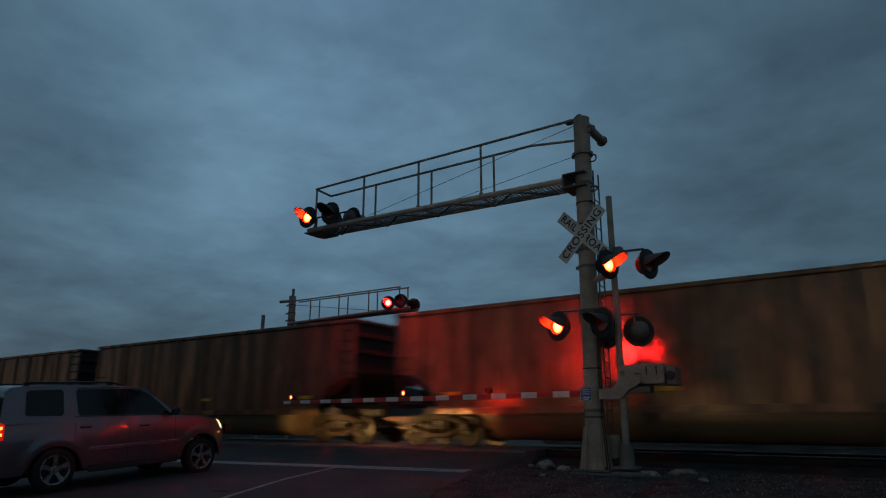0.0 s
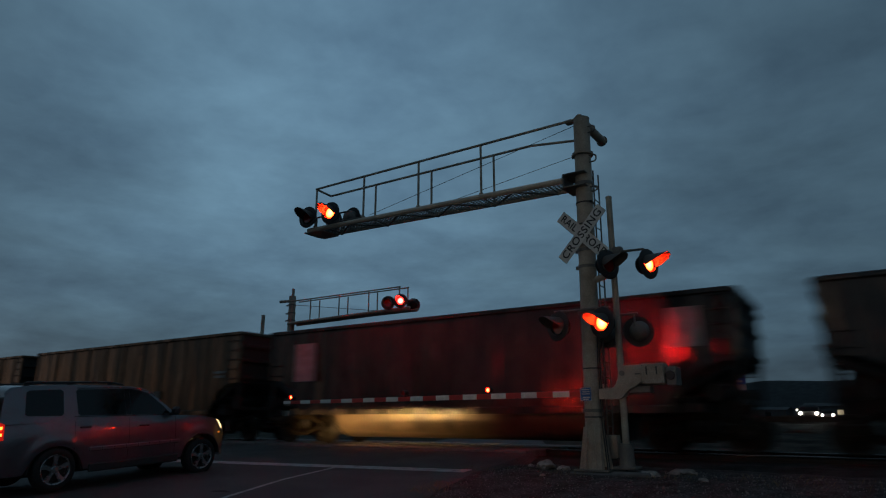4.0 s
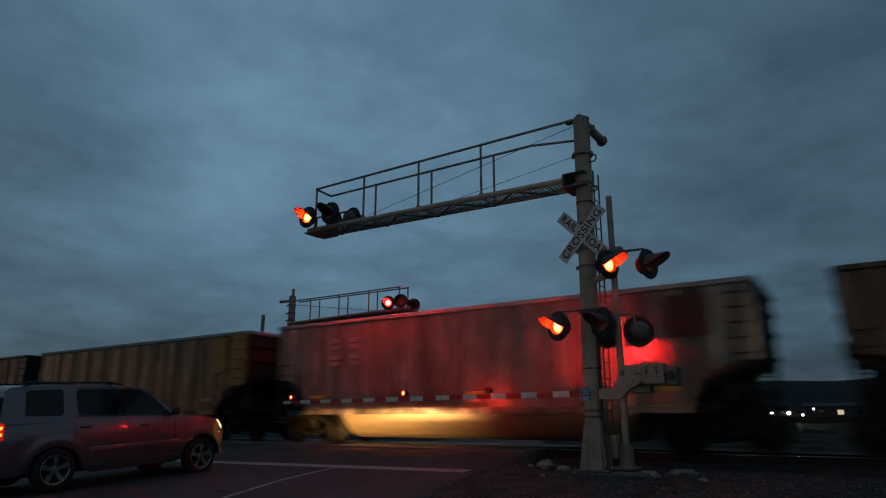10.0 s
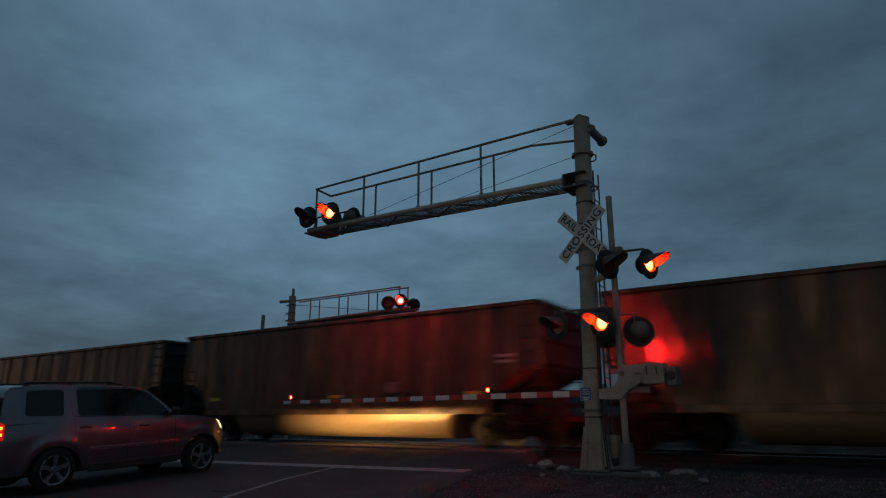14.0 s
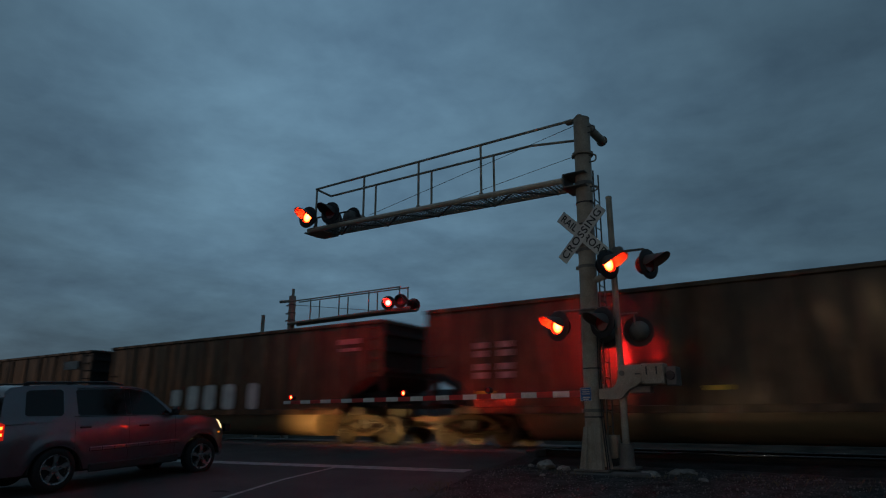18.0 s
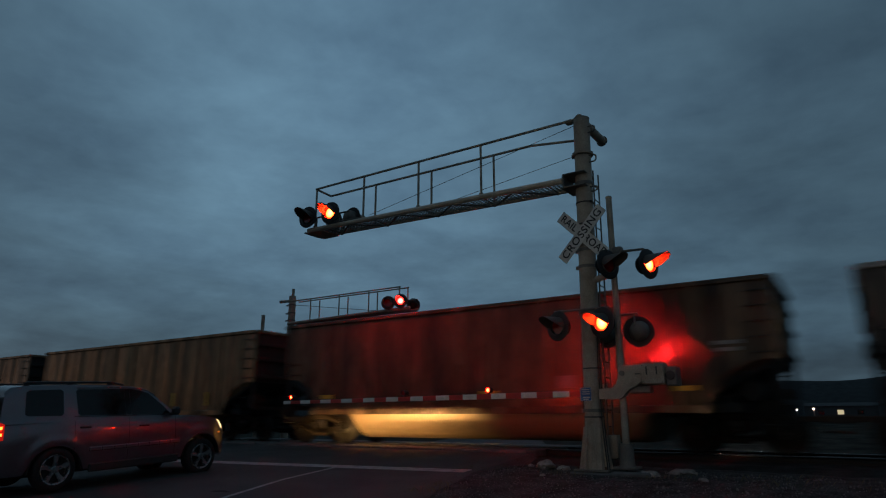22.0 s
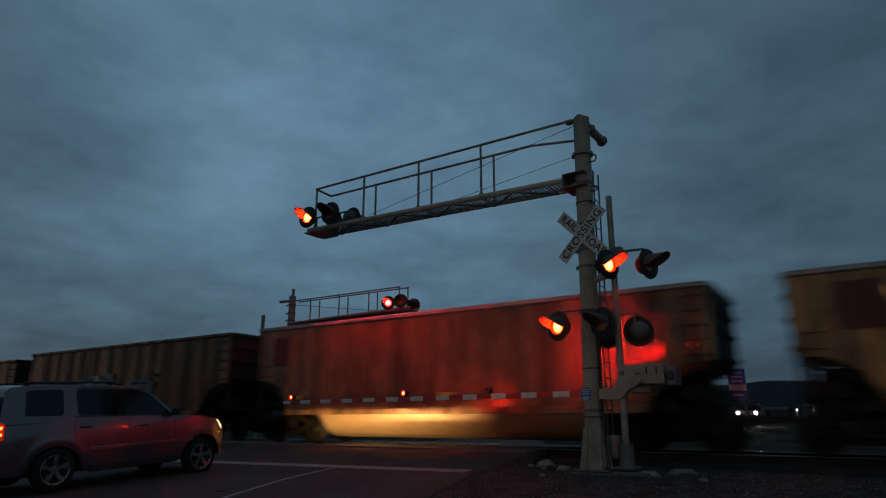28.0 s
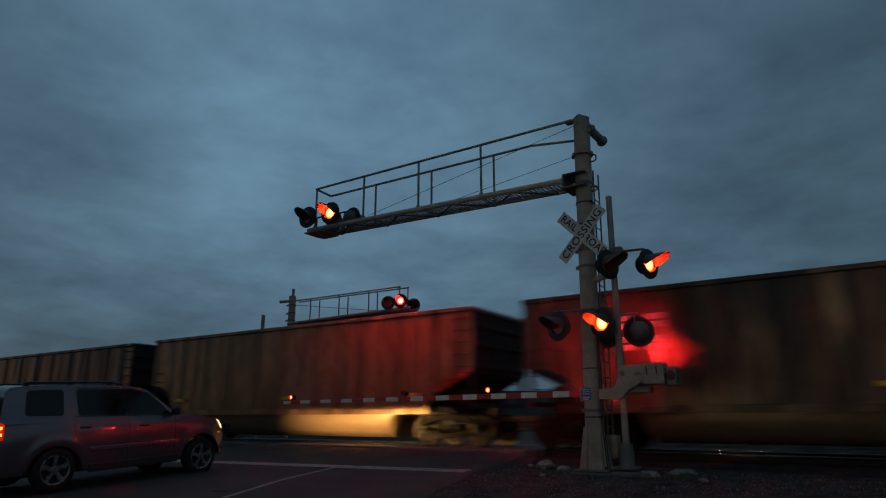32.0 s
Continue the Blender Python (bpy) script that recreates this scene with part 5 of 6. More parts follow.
        # bright trim over the door windows and along the belt line
        for name, line in (("window_trim", ((0.40, 1.645), (0.24, 1.745), (0.02, 1.797), (-0.35, 1.812), (-1.16, 1.815))), ("belt_trim", ((0.78, 1.247), (-0.12, 1.272), (-1.16, 1.305)))):
            bm = bm_new()
            for (ya, za), (yb, zb) in zip(line, line[1:]):
                tube(bm, (s * (flank(za) + 0.010), ya, za), (s * (flank(zb) + 0.010), yb, zb), 0.009, seg=12)
            part(name, bm, TRIM_GLOSS, v, "thin glossy trim")
        for y in (-1.23, -0.19, 0.84):
            bm = bm_new()
            rows = []
            for j in range(9):
                z = 0.46 + 0.095 * j
                rows.append([bm.verts.new((s * (half(y, z) + dx), y + dy, z)) for dx, dy in ((0.0015, -0.004), (0.0015, 0.004), (-0.01, 0.004), (-0.01, -0.004))])
            for a, b in zip(rows, rows[1:]):
                for i in range(4):
                    bm.faces.new((a[i], a[(i + 1) % 4], b[(i + 1) % 4], b[i]))
            part("door_seam", bm, BLACK_PAINT, v, smooth=False)
        # wheel wells
        for yc in (wr, wf):
            bm = bm_new()
            arc_shell(bm, 0.46, 0.01, s * 0.62, s * 0.955, 0, 180, 16)
            part("wheel_well", bm, BLACK_PAINT, v, place=pose(0, yc, 0.36) @ Matrix(((0, 1, 0, 0), (1, 0, 0, 0), (0, 0, 1, 0), (0, 0, 0, 1))))
        bm = bm_new()
        box(bm, (s * 1.085, 0.74, 1.315), (0.20, 0.13, 0.17), bevel=0.045)
        box(bm, (s * 0.955, 0.76, 1.26), (0.13, 0.06, 0.05))
        part("door_mirror", bm, BLACK_PAINT, v, smooth=False)
        bm = bm_new()
        tube(bm, (s * 0.66, -0.45, 1.915), (s * 0.66, -2.02, 1.925), 0.020, seg=8)
        tube(bm, (s * 0.66, -0.45, 1.915), (s * 0.66, -0.20, 1.86), 0.020, seg=8)
        for y in (-0.48, -1.25, -2.0):
            box(bm, (s * 0.66, y, 1.890), (0.03, 0.10, 0.06))
        part("roof_rail", bm, BLACK_PAINT, v)
        bm = bm_new()
        pts = ((1.93, 1.085), (2.03, 1.03), (2.11, 0.93), (2.125, 0.87), (2.075, 0.90), (2.00, 1.00))
        outer = [bm.verts.new((s * (half(y, z) + 0.006), y + 0.004, z + 0.004)) for y, z in pts]
        inner = [bm.verts.new((s * 0.66, y - 0.03, z - 0.05)) for y, z in pts]
        bm.faces.new(outer)
        bm.faces.new(inner[::-1])
        for i in range(len(pts)):
            bm.faces.new((outer[i], outer[(i + 1) % len(pts)], inner[(i + 1) % len(pts)], inner[i]))
        part("headlight", bm, HEAD, v, "lit headlight", smooth=False)
        bm = bm_new()
        prism(bm, [(-2.40, 0.97), (-2.59, 0.97), (-2.58, 1.25), (-2.47, 1.26), (-2.40, 1.23)], "x", s * 0.74, s * 0.955)
        lens = part("tail_light", bm, TAIL_LENS, v, "lit red tail light", smooth=False)
        for z in (1.06, 1.17):
            bm = bm_new()
            box(bm, (s * 0.865, -2.50, z), (0.19, 0.17, 0.080), bevel=0.02)
            part("bulb_window", bm, TAIL, lens, "bright bulb window")
        bm = bm_new()
        box(bm, (s * (half(2.02, 0.80) + 0.004), 2.02, 0.80), (0.012, 0.06, 0.03), bevel=0.004)
        part("side_marker", bm, MARKER, v, "small amber side marker")
        bm = bm_new()
        tube(bm, (s * 0.66, 2.18, 0.56), (s * 0.66, 2.215, 0.56), 0.055, seg=14)
        part("fog_lamp", bm, ALLOY, v)
    bm = bm_new()
    box(bm, (0, 2.13, 0.52), (1.56, 0.16, 0.24), bevel=0.06)
    part("front_bumper", bm, CAR_PAINT, v)
    bm = bm_new()
    box(bm, (0, 2.225, 0.84), (0.95, 0.10, 0.18), bevel=0.02)
    part("grille", bm, CLADDING, v, smooth=False)
    bm = bm_new()
    box(bm, (0, -2.55, 0.58), (1.78, 0.16, 0.30), bevel=0.06)
    part("rear_bumper", bm, CAR_PAINT, v)
    bm = bm_new()
    box(bm, (0, -0.05, 0.42), (1.22, 4.1, 0.26), bevel=0.03)
    part("underbody", bm, BLACK_PAINT, v, smooth=False)
    RIM = 0.258
    for s in (1, -1):
        for y in (wr, wf):
            m = pose(s * 0.86, y, rw, 0, 0, 90 * s)
            bm = bm_new()
            rows = []
            for r, yy in ((RIM - 0.012, -0.105), (RIM + 0.004, -0.118), (RIM + 0.05, -0.124), (0.352, -0.105), (rw, -0.07), (rw, 0.07), (0.352, 0.105), (RIM, 0.118), (RIM - 0.02, 0.10)):
                rows.append([bm.verts.new((r * math.cos(2 * math.pi * i / 40), yy, r * math.sin(2 * math.pi * i / 40))) for i in range(40)])
            for a, b in zip(rows, rows[1:] + rows[:1]):
                for i in range(40):
                    bm.faces.new((a[i], a[(i + 1) % 40], b[(i + 1) % 40], b[i]))
            wheel = part("wheel", bm, TYRE, v, "black tyre on an alloy wheel", place=m)
            bm = bm_new()
            rows = []
            for r, yy in ((RIM + 0.004, -0.112), (RIM - 0.006, -0.124), (RIM - 0.024, -0.112), (RIM - 0.034, -0.03), (RIM - 0.034, 0.08), (RIM, 0.09)):
                rows.append([bm.verts.new((r * math.cos(2 * math.pi * i / 40), yy, r * math.sin(2 * math.pi * i / 40))) for i in range(40)])
            for a, b in zip(rows, rows[1:]):
                for i in range(40):
                    bm.faces.new((a[i], a[(i + 1) % 40], b[(i + 1) % 40], b[i]))
            part("rim", bm, ALLOY, wheel)
            bm = bm_new()
            lathe(bm, [(0.001, -0.108), (0.05, -0.108), (0.064, -0.095), (0.064, -0.04), (0.001, -0.04)], 20)
            part("hub_cap", bm, ALLOY, wheel)
            bm = bm_new()
            lathe(bm, [(0.001, -0.005), (0.222, -0.005), (0.222, 0.01), (0.001, 0.01)], 24)
            part("brake_disc", bm, BLACK_PAINT, wheel)
            for i in range(5):
                a = 360 * i / 5 + 18
                bm = bm_new()
                rows = []
                for r, w, yy in ((0.045, 0.036, -0.096), (0.13, 0.030, -0.104), (RIM - 0.022, 0.048, -0.114)):
                    rows.append([bm.verts.new(q) for q in ((r, yy, -w), (r, yy, w), (r, yy + 0.035, w * 1.1), (r, yy + 0.035, -w * 1.1))])
                for p, q in zip(rows, rows[1:]):
                    for j in range(4):
                        bm.faces.new((p[j], p[(j + 1) % 4], q[(j + 1) % 4], q[j]))
                bm.faces.new(rows[0])
                bm.faces.new(rows[-1])
                part("spoke", bm, ALLOY, wheel, smooth=False, place=pose(0, 0, 0, 0, -a, 0))
    # the body is tilted a little nose-up on its wheels to fit the camera's view
    body_tilt = Matrix.Translation((0, 0, 0.40)) @ pose(0, 0, 0, 1.3) @ Matrix.Translation((0, 0, -0.40))
    for ob in v.children:
        if not ob.name.startswith("wheel.") and ob.name != "wheel":
            ob.matrix_basis = body_tilt @ ob.matrix_basis
    # low beams: each lamp looks out through a flat slot between added plates, which gives the sharp upper edge
    for s in (1, -1):
        lx, ly, lz = s * 0.68, 2.295, 0.93
        sp = new("low_beam", bpy.data.lights.new("low_beam", "SPOT"))
        sp.data.energy, sp.data.color, sp.data.spot_size, sp.data.spot_blend, sp.data.shadow_soft_size = 2600.0, (1.0, 0.60, 0.215), radians(70), 1.0, 0.0025
        sp.parent = v
        sp.matrix_basis = look((lx, ly, lz), (lx + 0.80, ly + 6.0, lz + 0.10))
        for name, dz in (("beam_shade", 0.0426), ("lower_shade", -0.0474)):
            bm = bm_new()
            box(bm, (lx, ly + 0.06, lz + dz), (0.22, 0.003, 0.080))
            part(name, bm, MATT_BLACK, v, "thin black plate added to cut the low beam", smooth=False)
        # cheeks added to hide the lit plates from the camera
        for dx in (-0.116, 0.116):
            bm = bm_new()
            box(bm, (lx + dx, ly - 0.005, lz), (0.006, 0.145, 0.17))
            part("shade_cheek", bm, BLACK_PAINT, v, smooth=False)
    return v


suv()


# ---- far side ----
HILL = mat("far_hill", (0.026, 0.030, 0.033), 0.95, vary=0.8, scale=0.006, fine=0.05, bump=0, second=(0.012, 0.014, 0.015))
bm = bm_new()
rows = []
for i in range(161):
    a = radians(-75 + 150 * i / 160)      # bearing from the y axis towards x
    h = 118 + 30 * noise.noise(Vector((a * 3.0, 1.3, 0))) + 14 * noise.noise(Vector((a * 14, 5.0, 0))) + 5 * noise.noise(Vector((a * 60, 2.0, 0)))
    x, y = 2600 * math.sin(a), 2600 * math.cos(a)
    rows.append([bm.verts.new((x * 0.85, y * 0.85, -30)), bm.verts.new((x * 0.93, y * 0.93, h * 0.55)), bm.verts.new((x, y, h))])
for a, b in zip(rows, rows[1:]):
    for j in range(2):
        bm.faces.new((a[j], b[j], b[j + 1], a[j + 1]))
structure("backdrop", bm, HILL, "dark wooded hills in the distance", smooth=True)

WAREHOUSE = mat("warehouse_wall", (0.075, 0.077, 0.08), 0.7, vary=0.2, scale=0.5, bump=0)
LIT_PANE = glow("lit_window", (1.0, 0.82, 0.50), 0.55)
STREET = glow("street_light_lit", (1.0, 0.85, 0.62), 110.0)
RED_DOT = glow("mast_light_lit", (1.0, 0.03, 0.03), 30.0)
CAR_LAMP = glow("far_headlight_lit", (1.0, 0.93, 0.76), 300.0)


def warehouse(x, y, w, d, h, turn, panes):
    z = 1.2
    b = thing("warehouse", pose(x, y, z, 0, 0, turn), "low pale industrial building in the distance", "building", "far buildings")
    bm = bm_new()
    box(bm, (0, 0, h / 2), (w, d, h))
    part("wall", bm, WAREHOUSE, b, smooth=False)
    bm = bm_new()
    prism(bm, [(-d / 2 - 0.4, h), (d / 2 + 0.4, h), (0, h + d * 0.07)], "x", -w / 2 - 0.3, w / 2 + 0.3)
    part("roof", bm, END_DARK, b, smooth=False)
    for i in range(panes):
        bm = bm_new()
        box(bm, (-w * 0.4 + w * 0.8 * (i + 0.5) / panes, -d / 2 - 0.03, h * 0.55), (1.2, 0.05, 1.0))
        part("window", bm, LIT_PANE if i % 3 == 1 else GLASS_DARK, b, smooth=False)


for x, y, w, d, h, turn, panes in ((-44, 178, 20, 12, 2.6, 4, 4), (-24, 170, 16, 10, 2.2, -3, 3), (-6, 175, 14, 12, 3.0, 0, 3), (14, 168, 20, 12, 2.4, 6, 4)):
    warehouse(x, y, w, d, h, turn, panes)


def street_lamp(x, y, h):
    p = thing("street_lamp", pose(x, y, 1.2), "distant street lamp, lit", "street lamp", "far street lamps")
    bm = bm_new()
    tube(bm, (0, 0, 0), (0, 0, h), 0.09, 0.06, 8)
    part("pole", bm, GALV, p)
    bm = bm_new()
    box(bm, (0, -0.35, h), (0.28, 0.7, 0.12))
    head = part("lamp_head", bm, GALV, p, smooth=False)
    bm = bm_new()
    box(bm, (0, -0.45, h - 0.08), (0.22, 0.4, 0.05))
    part("light_panel", bm, STREET, p, "glowing lamp panel", smooth=False)


for x, y, h in ((-21.7, 110, 2.4), (-7.9, 120, 1.9), (-10.3, 120, 1.75), (-16.8, 110, 3.4), (2.0, 115, 2.6)):
    street_lamp(x, y, h)

def fill_lamp_post(x, y, h):
    """An unseen post, added to hold the warm fill lamp behind the viewpoint."""
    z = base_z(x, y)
    p = thing("street_lamp", pose(x, y, z), "tall grey lamp post added behind the viewpoint for the fill light", "street lamp")
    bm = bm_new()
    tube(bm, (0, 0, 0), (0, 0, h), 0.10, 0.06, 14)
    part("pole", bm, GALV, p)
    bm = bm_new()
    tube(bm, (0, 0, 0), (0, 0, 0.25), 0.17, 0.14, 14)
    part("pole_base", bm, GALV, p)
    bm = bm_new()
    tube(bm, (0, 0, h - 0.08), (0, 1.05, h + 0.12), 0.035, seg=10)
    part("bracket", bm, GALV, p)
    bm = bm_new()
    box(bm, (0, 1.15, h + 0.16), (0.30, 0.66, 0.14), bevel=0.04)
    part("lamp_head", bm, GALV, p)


fill_lamp_post(5.0, -9.15, 6.55)

# tall roadside sign with blue panels
post = thing("roadside_sign", pose(-6.25, 40.0, 0.80), "tall blue roadside sign with pale lines of lettering", "sign")
for x in (-0.30, 0.30):
    bm = bm_new()
    tube(bm, (x, 0, 0), (x, 0, 2.0), 0.05, seg=10)
    part("post", bm, GALV, post)
SIGN_GLOW = mat("sign_face_blue", (0.02, 0.10, 0.42), 0.4, vary=0.1, bump=0)
for z, h, m, lab in ((3.01, 0.86, SIGN_GLOW, "blue panel"), (2.39, 0.34, SIGN_WHITE, "white panel"), (1.98, 0.42, SIGN_GLOW, "blue panel")):
    bm = bm_new()
    box(bm, (0, 0, z), (0.90, 0.12, h), bevel=0.01)
    panel = part("panel", bm, m, post, lab, smooth=False)
    if m is SIGN_GLOW:
        for j in range(3 if h > 0.6 else 1):
            bm = bm_new()
            box(bm, (0, -0.064, z + 0.22 - j * 0.24 if h > 0.6 else z), (0.6, 0.006, 0.09))
            part("text_bar", bm, SIGN_WHITE, panel, smooth=False)

# mast with a red light on the hills
tower = thing("radio_mast", pose(-79.4, 420.0, 1.2), "thin distant radio mast with a red light", "mast")
bm = bm_new()
tube(bm, (0, 0, 0), (0, 0, 24.8), 0.25, 0.12, 6)
part("pole", bm, GALV, tower)
bm = bm_new()
tube(bm, (0, 0, 24.8), (0, 0, 25.6), 0.35, seg=10)
part("beacon", bm, RED_DOT, tower, "red warning light")


def far_car(place=pose(0, 60, 1.2), words="distant dark car with bright headlights on the far road", lamp=None, r=0.10):
    """A car with its headlights on, beyond the crossing or in the queue before it."""
    c = thing("distant_car", place, words, "car")
    bm = bm_new()
    box(bm, (0, 0, 0.62), (1.75, 4.3, 0.62), bevel=0.12)
    box(bm, (0, 0.25, 1.15), (1.5, 2.2, 0.55), bevel=0.16)
    part("body", bm, BLACK_PAINT, c)
    for x in (-0.62, 0.62):
        bm = bm_new()
        tube(bm, (x, -2.14, 0.72), (x, -2.20, 0.72), r, seg=14)
        part("headlight", bm, lamp or CAR_LAMP, c, "bright headlight")
        for y in (-1.3, 1.3):
            bm = bm_new()
            tube(bm, (x * 1.2 - 0.1, y, 0.32), (x * 1.2 + 0.1, y, 0.32), 0.32, seg=18)
            part("wheel", bm, TYRE, c)
    return c


FAR_CAR = far_car()
NEXT_CAR = far_car()
# the queue behind the viewpoint, whose headlights glint on the rails and the cars
QUEUE_LAMP = glow("queue_headlight_lit", (1.0, 0.84, 0.60), 30.0)
BRIGHT_LAMP = glow("arriving_headlight_lit", (1.0, 0.84, 0.60), 1600.0)
far_car(pose(-6.1, -4.2, -0.27, 0, 0, 180), "dark car queued at the crossing with headlights on", QUEUE_LAMP, 0.09)
ARRIVING = far_car(pose(-8.0, -107.0, -0.27, 0, 0, 180), "dark car coming up to the queue with headlights on", BRIGHT_LAMP, 0.05)
for x in (-0.78, 0.78):
    sp = new("queue_beam", bpy.data.lights.new("queue_beam", "SPOT"))
    sp.data.energy, sp.data.color, sp.data.spot_size, sp.data.spot_blend, sp.data.shadow_soft_size = 85.0, (1.0, 0.74, 0.44), radians(64), 0.9, 0.035
    sp.matrix_basis = look((-6.1 + x, -1.96, 0.45), (-3.6 + x, 15.0, 1.9))


def rocks():
    """Loose stones on the gravel round the mast."""
    stone = mat("pale_stone", (0.36, 0.34, 0.31), 0.9, vary=0.4, scale=8, bump=0.5, random_tint=0.4)
    r = random.Random(5)

    def rock_mesh(seed, size):
        bm = bm_new()
        bmesh.ops.create_icosphere(bm, subdivisions=3, radius=1.0)
        for q in bm.verts:
            k = 1 + 0.35 * noise.noise(q.co * 1.3 + Vector((seed, 0, 0))) + 0.22 * noise.noise(q.co * 2.6 + Vector((seed, 5, 0))) + 0.06 * noise.noise(q.co * 8 + Vector((seed, 9, 0)))
            q.co = Vector((q.co.x * k * size[0], q.co.y * k * size[1], q.co.z * k * size[2]))
        return bm
    first_ = None
    for i, (x, y, sx, sy, sz) in enumerate(((-5.80, 12.72, 0.33, 0.17, 0.12), (-5.38, 12.60, 0.17, 0.12, 0.055), (-3.55, 12.15, 0.22, 0.14, 0.07), (-3.05, 12.6, 0.26, 0.15, 0.08), (-6.25, 12.9, 0.07, 0.06, 0.04), (-2.5, 11.6, 0.08, 0.06, 0.04), (-5.2, 11.2, 0.06, 0.05, 0.03))):
        bm = rock_mesh(i * 3.1, (sx, sy, sz))
        ob = part("rock", bm, stone, None, smooth=False, place=pose(x, y, base_z(x, y) + sz * 0.4, 0, 0, r.uniform(0, 180)))
        tagged(ob, "pale rough stone lying on the gravel", "rock", "loose rocks")
    # finer stones, joined
    bm = bm_new()
    bmesh.ops.create_icosphere(bm, subdivisions=1, radius=1.0)
    shape, tris = [q.co.copy() for q in bm.verts], [[q.index for q in f.verts] for f in bm.faces]
    bm.free()
    verts, faces = [], []
    for i in range(5200):
        x, y = r.uniform(-7.5, 2.5), r.uniform(5.5, 13.4)
        if x < road_right(y) + 0.12:
            continue
        s = r.uniform(0.006, 0.017) * (1.8 if r.random() < 0.06 else 1)
        m = Matrix.Translation((x, y, base_z(x, y) + s * 0.3)) @ Euler((r.random() * 3, r.random() * 3, r.random() * 3)).to_matrix().to_4x4() @ Matrix.Diagonal((s, s * r.uniform(0.6, 1), s * r.uniform(0.4, 0.9), 1))
        base = len(verts)
        verts += [m @ q for q in shape]
        faces += [[base + a for a in f] for f in tris]
    me = bpy.data.meshes.new("pebbles")
    me.from_pydata(verts, [], faces)
    me.materials.append(mat("pebble", (0.19, 0.185, 0.18), 0.9, vary=0.4, scale=3, bump=0.2))
    tagged(new("pebbles", me), "small dark stones scattered over the gravel", "pebbles", kind="stuff")
    # dry weeds at the road's edge
    bm = bm_new()
    for cx, cy, n, spread in ((-6.15, 8.9, 70, 0.16), (-6.3, 9.35, 40, 0.12), (-5.5, 7.9, 40, 0.2), (-6.9, 11.6, 50, 0.25), (-4.9, 11.5, 50, 0.3), (-3.2, 11.7, 60, 0.3), (-1.5, 12.0, 60, 0.5), (0.3, 12.2, 60, 0.6)):
        for i in range(n):
            x, y = cx + r.gauss(0, spread), cy + r.gauss(0, spread)
            a, l, w = r.uniform(0, 6.3), r.uniform(0.03, 0.11), r.uniform(0.002, 0.004)
            z = base_z(x, y) - 0.005
            dx, dy = math.cos(a), math.sin(a)
            k = r.uniform(0.2, 0.9) * l
            p = [(x - dy * w, y + dx * w, z), (x + dy * w, y - dx * w, z), (x + dx * k * 0.4, y + dy * k * 0.4, z + l * 0.7), (x + dx * k, y + dy * k, z + l)]
            q = [bm.verts.new(c_) for c_ in p]
            bm.faces.new((q[0], q[1], q[2]))
            bm.faces.new((q[1], q[3], q[2]))
    me = bpy.data.meshes.new("weeds")
    bm.to_mesh(me)
    bm.free()
    me.materials.append(mat("dry_weed", (0.16, 0.14, 0.085), 0.9, vary=0.4, scale=9, bump=0))
    tagged(new("weeds", me), "sparse dry weeds at the edge of the gravel", "weeds", kind="stuff")


rocks()


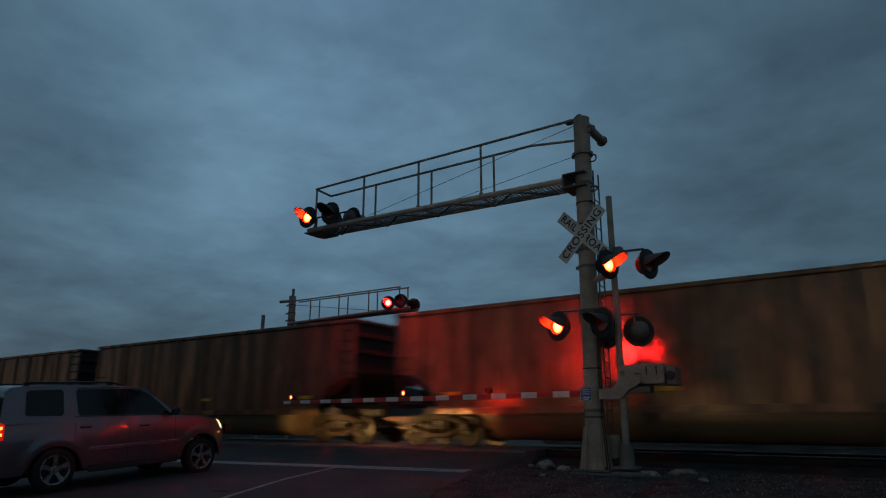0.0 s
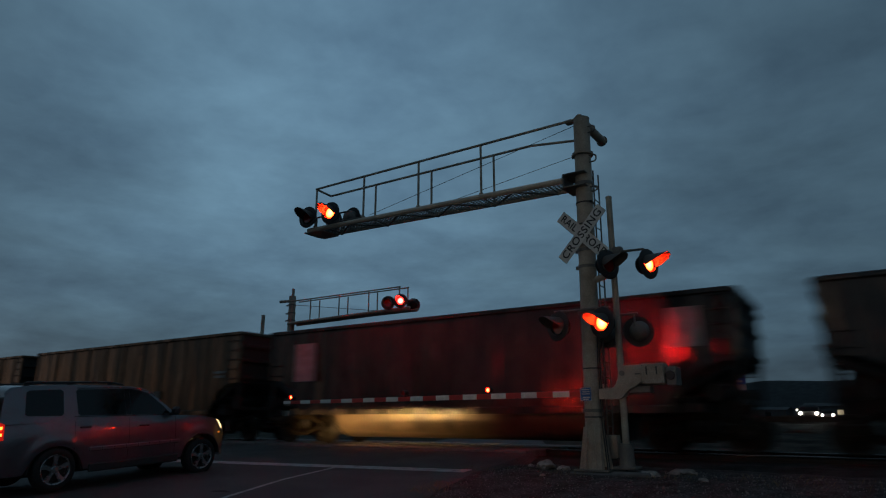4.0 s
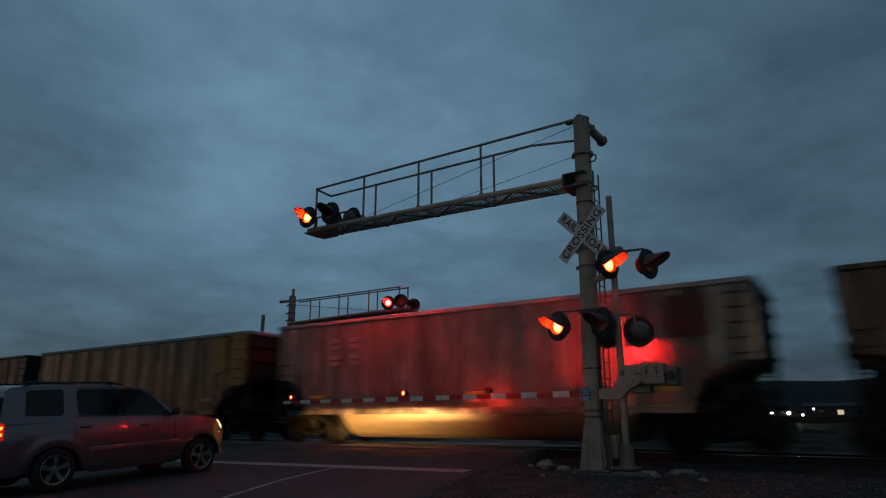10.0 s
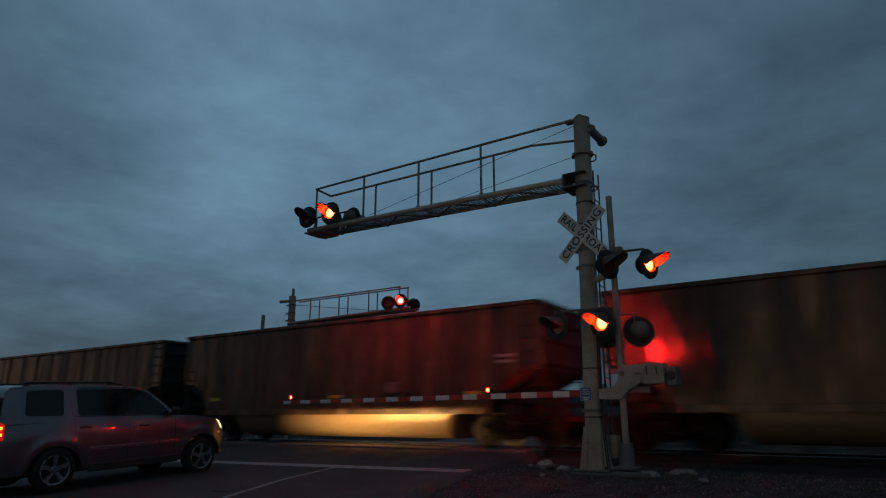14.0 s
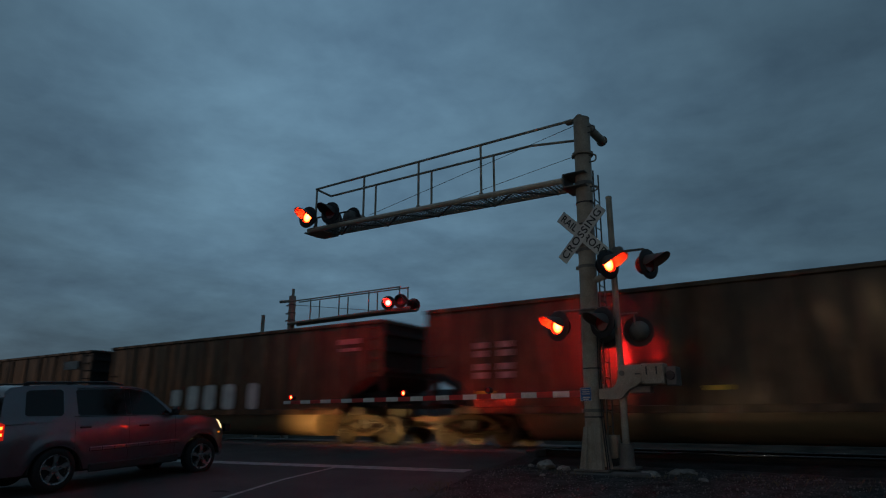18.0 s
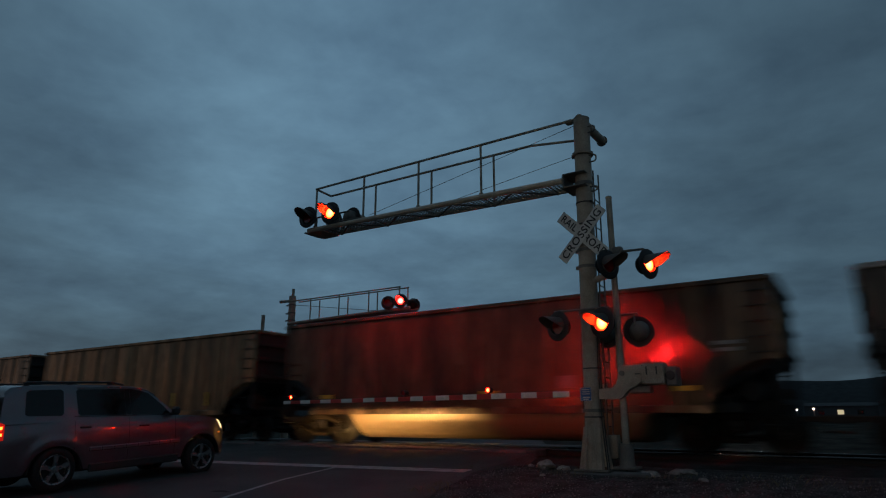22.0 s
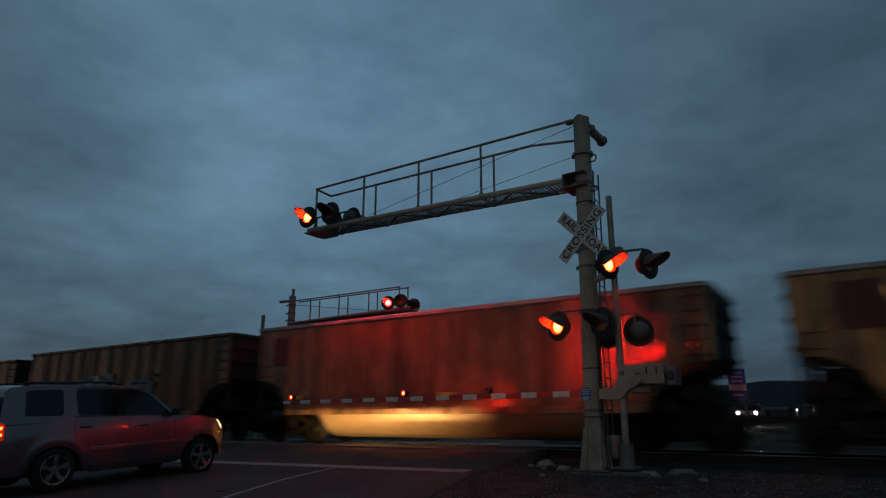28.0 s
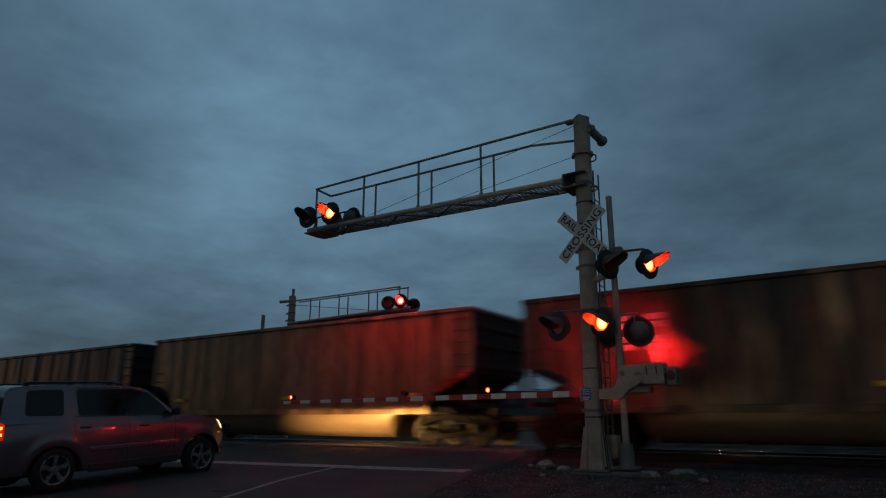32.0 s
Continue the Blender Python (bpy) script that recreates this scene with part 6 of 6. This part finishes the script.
# ---- what moves ----
def motions():
    times = (0.0, 6.0, 14.0, 21.0, 28.0, 32.0)
    for k, car in CARS.items():
        walk(car, [(t, car_place(k, t)) for t in times])
    # the wheels roll while their car goes by
    for k, dx, wheel in WHEELS:
        at = wheel.matrix_basis.copy()
        inside = [i for i in range(0, 32 * FPS + 1) if -0.95 < train_phase(i / FPS) - k < 1.75]
        rows, angle = [(0.0, at)] if not inside or inside[0] > 0 else [], 0.0
        for i in inside:
            rows.append((i / FPS, at @ pose(0, 0, 0, 0, angle, 0)))
            gone = (train_phase(min(32.0, (i + 1) / FPS)) - train_phase(i / FPS)) * CAR_PITCH
            angle += math.degrees(gone / 0.424)
        if rows and rows[-1][0] < 32.0:
            rows.append((32.0, rows[-1][1]))
        walk(wheel, rows)
    # the far car creeps up and stops
    walk(FAR_CAR, [(t, pose(x, y, 1.2, 0, 0, 2)) for t, x, y in ((0.0, -3.6, 70.0), (9.0, -6.1, 62.0), (12.5, -7.0, 60.0), (17.6, -7.78, 56.5), (20.2, -7.94, 55.5), (25.0, -7.97, 55.4), (32.0, -7.97, 55.4))])
    walk(NEXT_CAR, [(t, pose(x, y, 1.22, 0, 0, 2)) for t, x, y in ((0.0, -3.0, 104.0), (12.0, -9.0, 92.0), (17.6, -12.6, 80.0), (20.0, -14.75, 77.5), (24.0, -14.9, 77.0), (32.0, -14.9, 77.0))])
    walk(ARRIVING, [(t, pose(x, y, -0.27, 0, 0, 180)) for t, x, y in ((0.0, -8.0, -107.0), (9.2, -9.0, -64.2), (12.4, -9.3, -56.2), (18.7, -10.7, -47.2), (22.0, -10.9, -47.0), (32.0, -10.9, -47.0))])
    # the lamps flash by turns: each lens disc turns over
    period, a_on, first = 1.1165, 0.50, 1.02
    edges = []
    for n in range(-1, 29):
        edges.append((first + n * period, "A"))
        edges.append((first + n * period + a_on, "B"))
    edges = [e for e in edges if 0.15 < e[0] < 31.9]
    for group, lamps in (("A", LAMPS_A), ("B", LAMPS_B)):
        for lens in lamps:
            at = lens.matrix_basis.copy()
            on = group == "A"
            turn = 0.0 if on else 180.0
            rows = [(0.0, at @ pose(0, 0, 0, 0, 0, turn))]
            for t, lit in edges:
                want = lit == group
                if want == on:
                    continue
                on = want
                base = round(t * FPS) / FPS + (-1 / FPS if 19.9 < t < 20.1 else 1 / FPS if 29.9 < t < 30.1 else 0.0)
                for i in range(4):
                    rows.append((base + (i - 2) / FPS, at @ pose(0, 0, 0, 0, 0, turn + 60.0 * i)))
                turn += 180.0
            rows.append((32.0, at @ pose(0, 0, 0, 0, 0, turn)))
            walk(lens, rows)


motions()
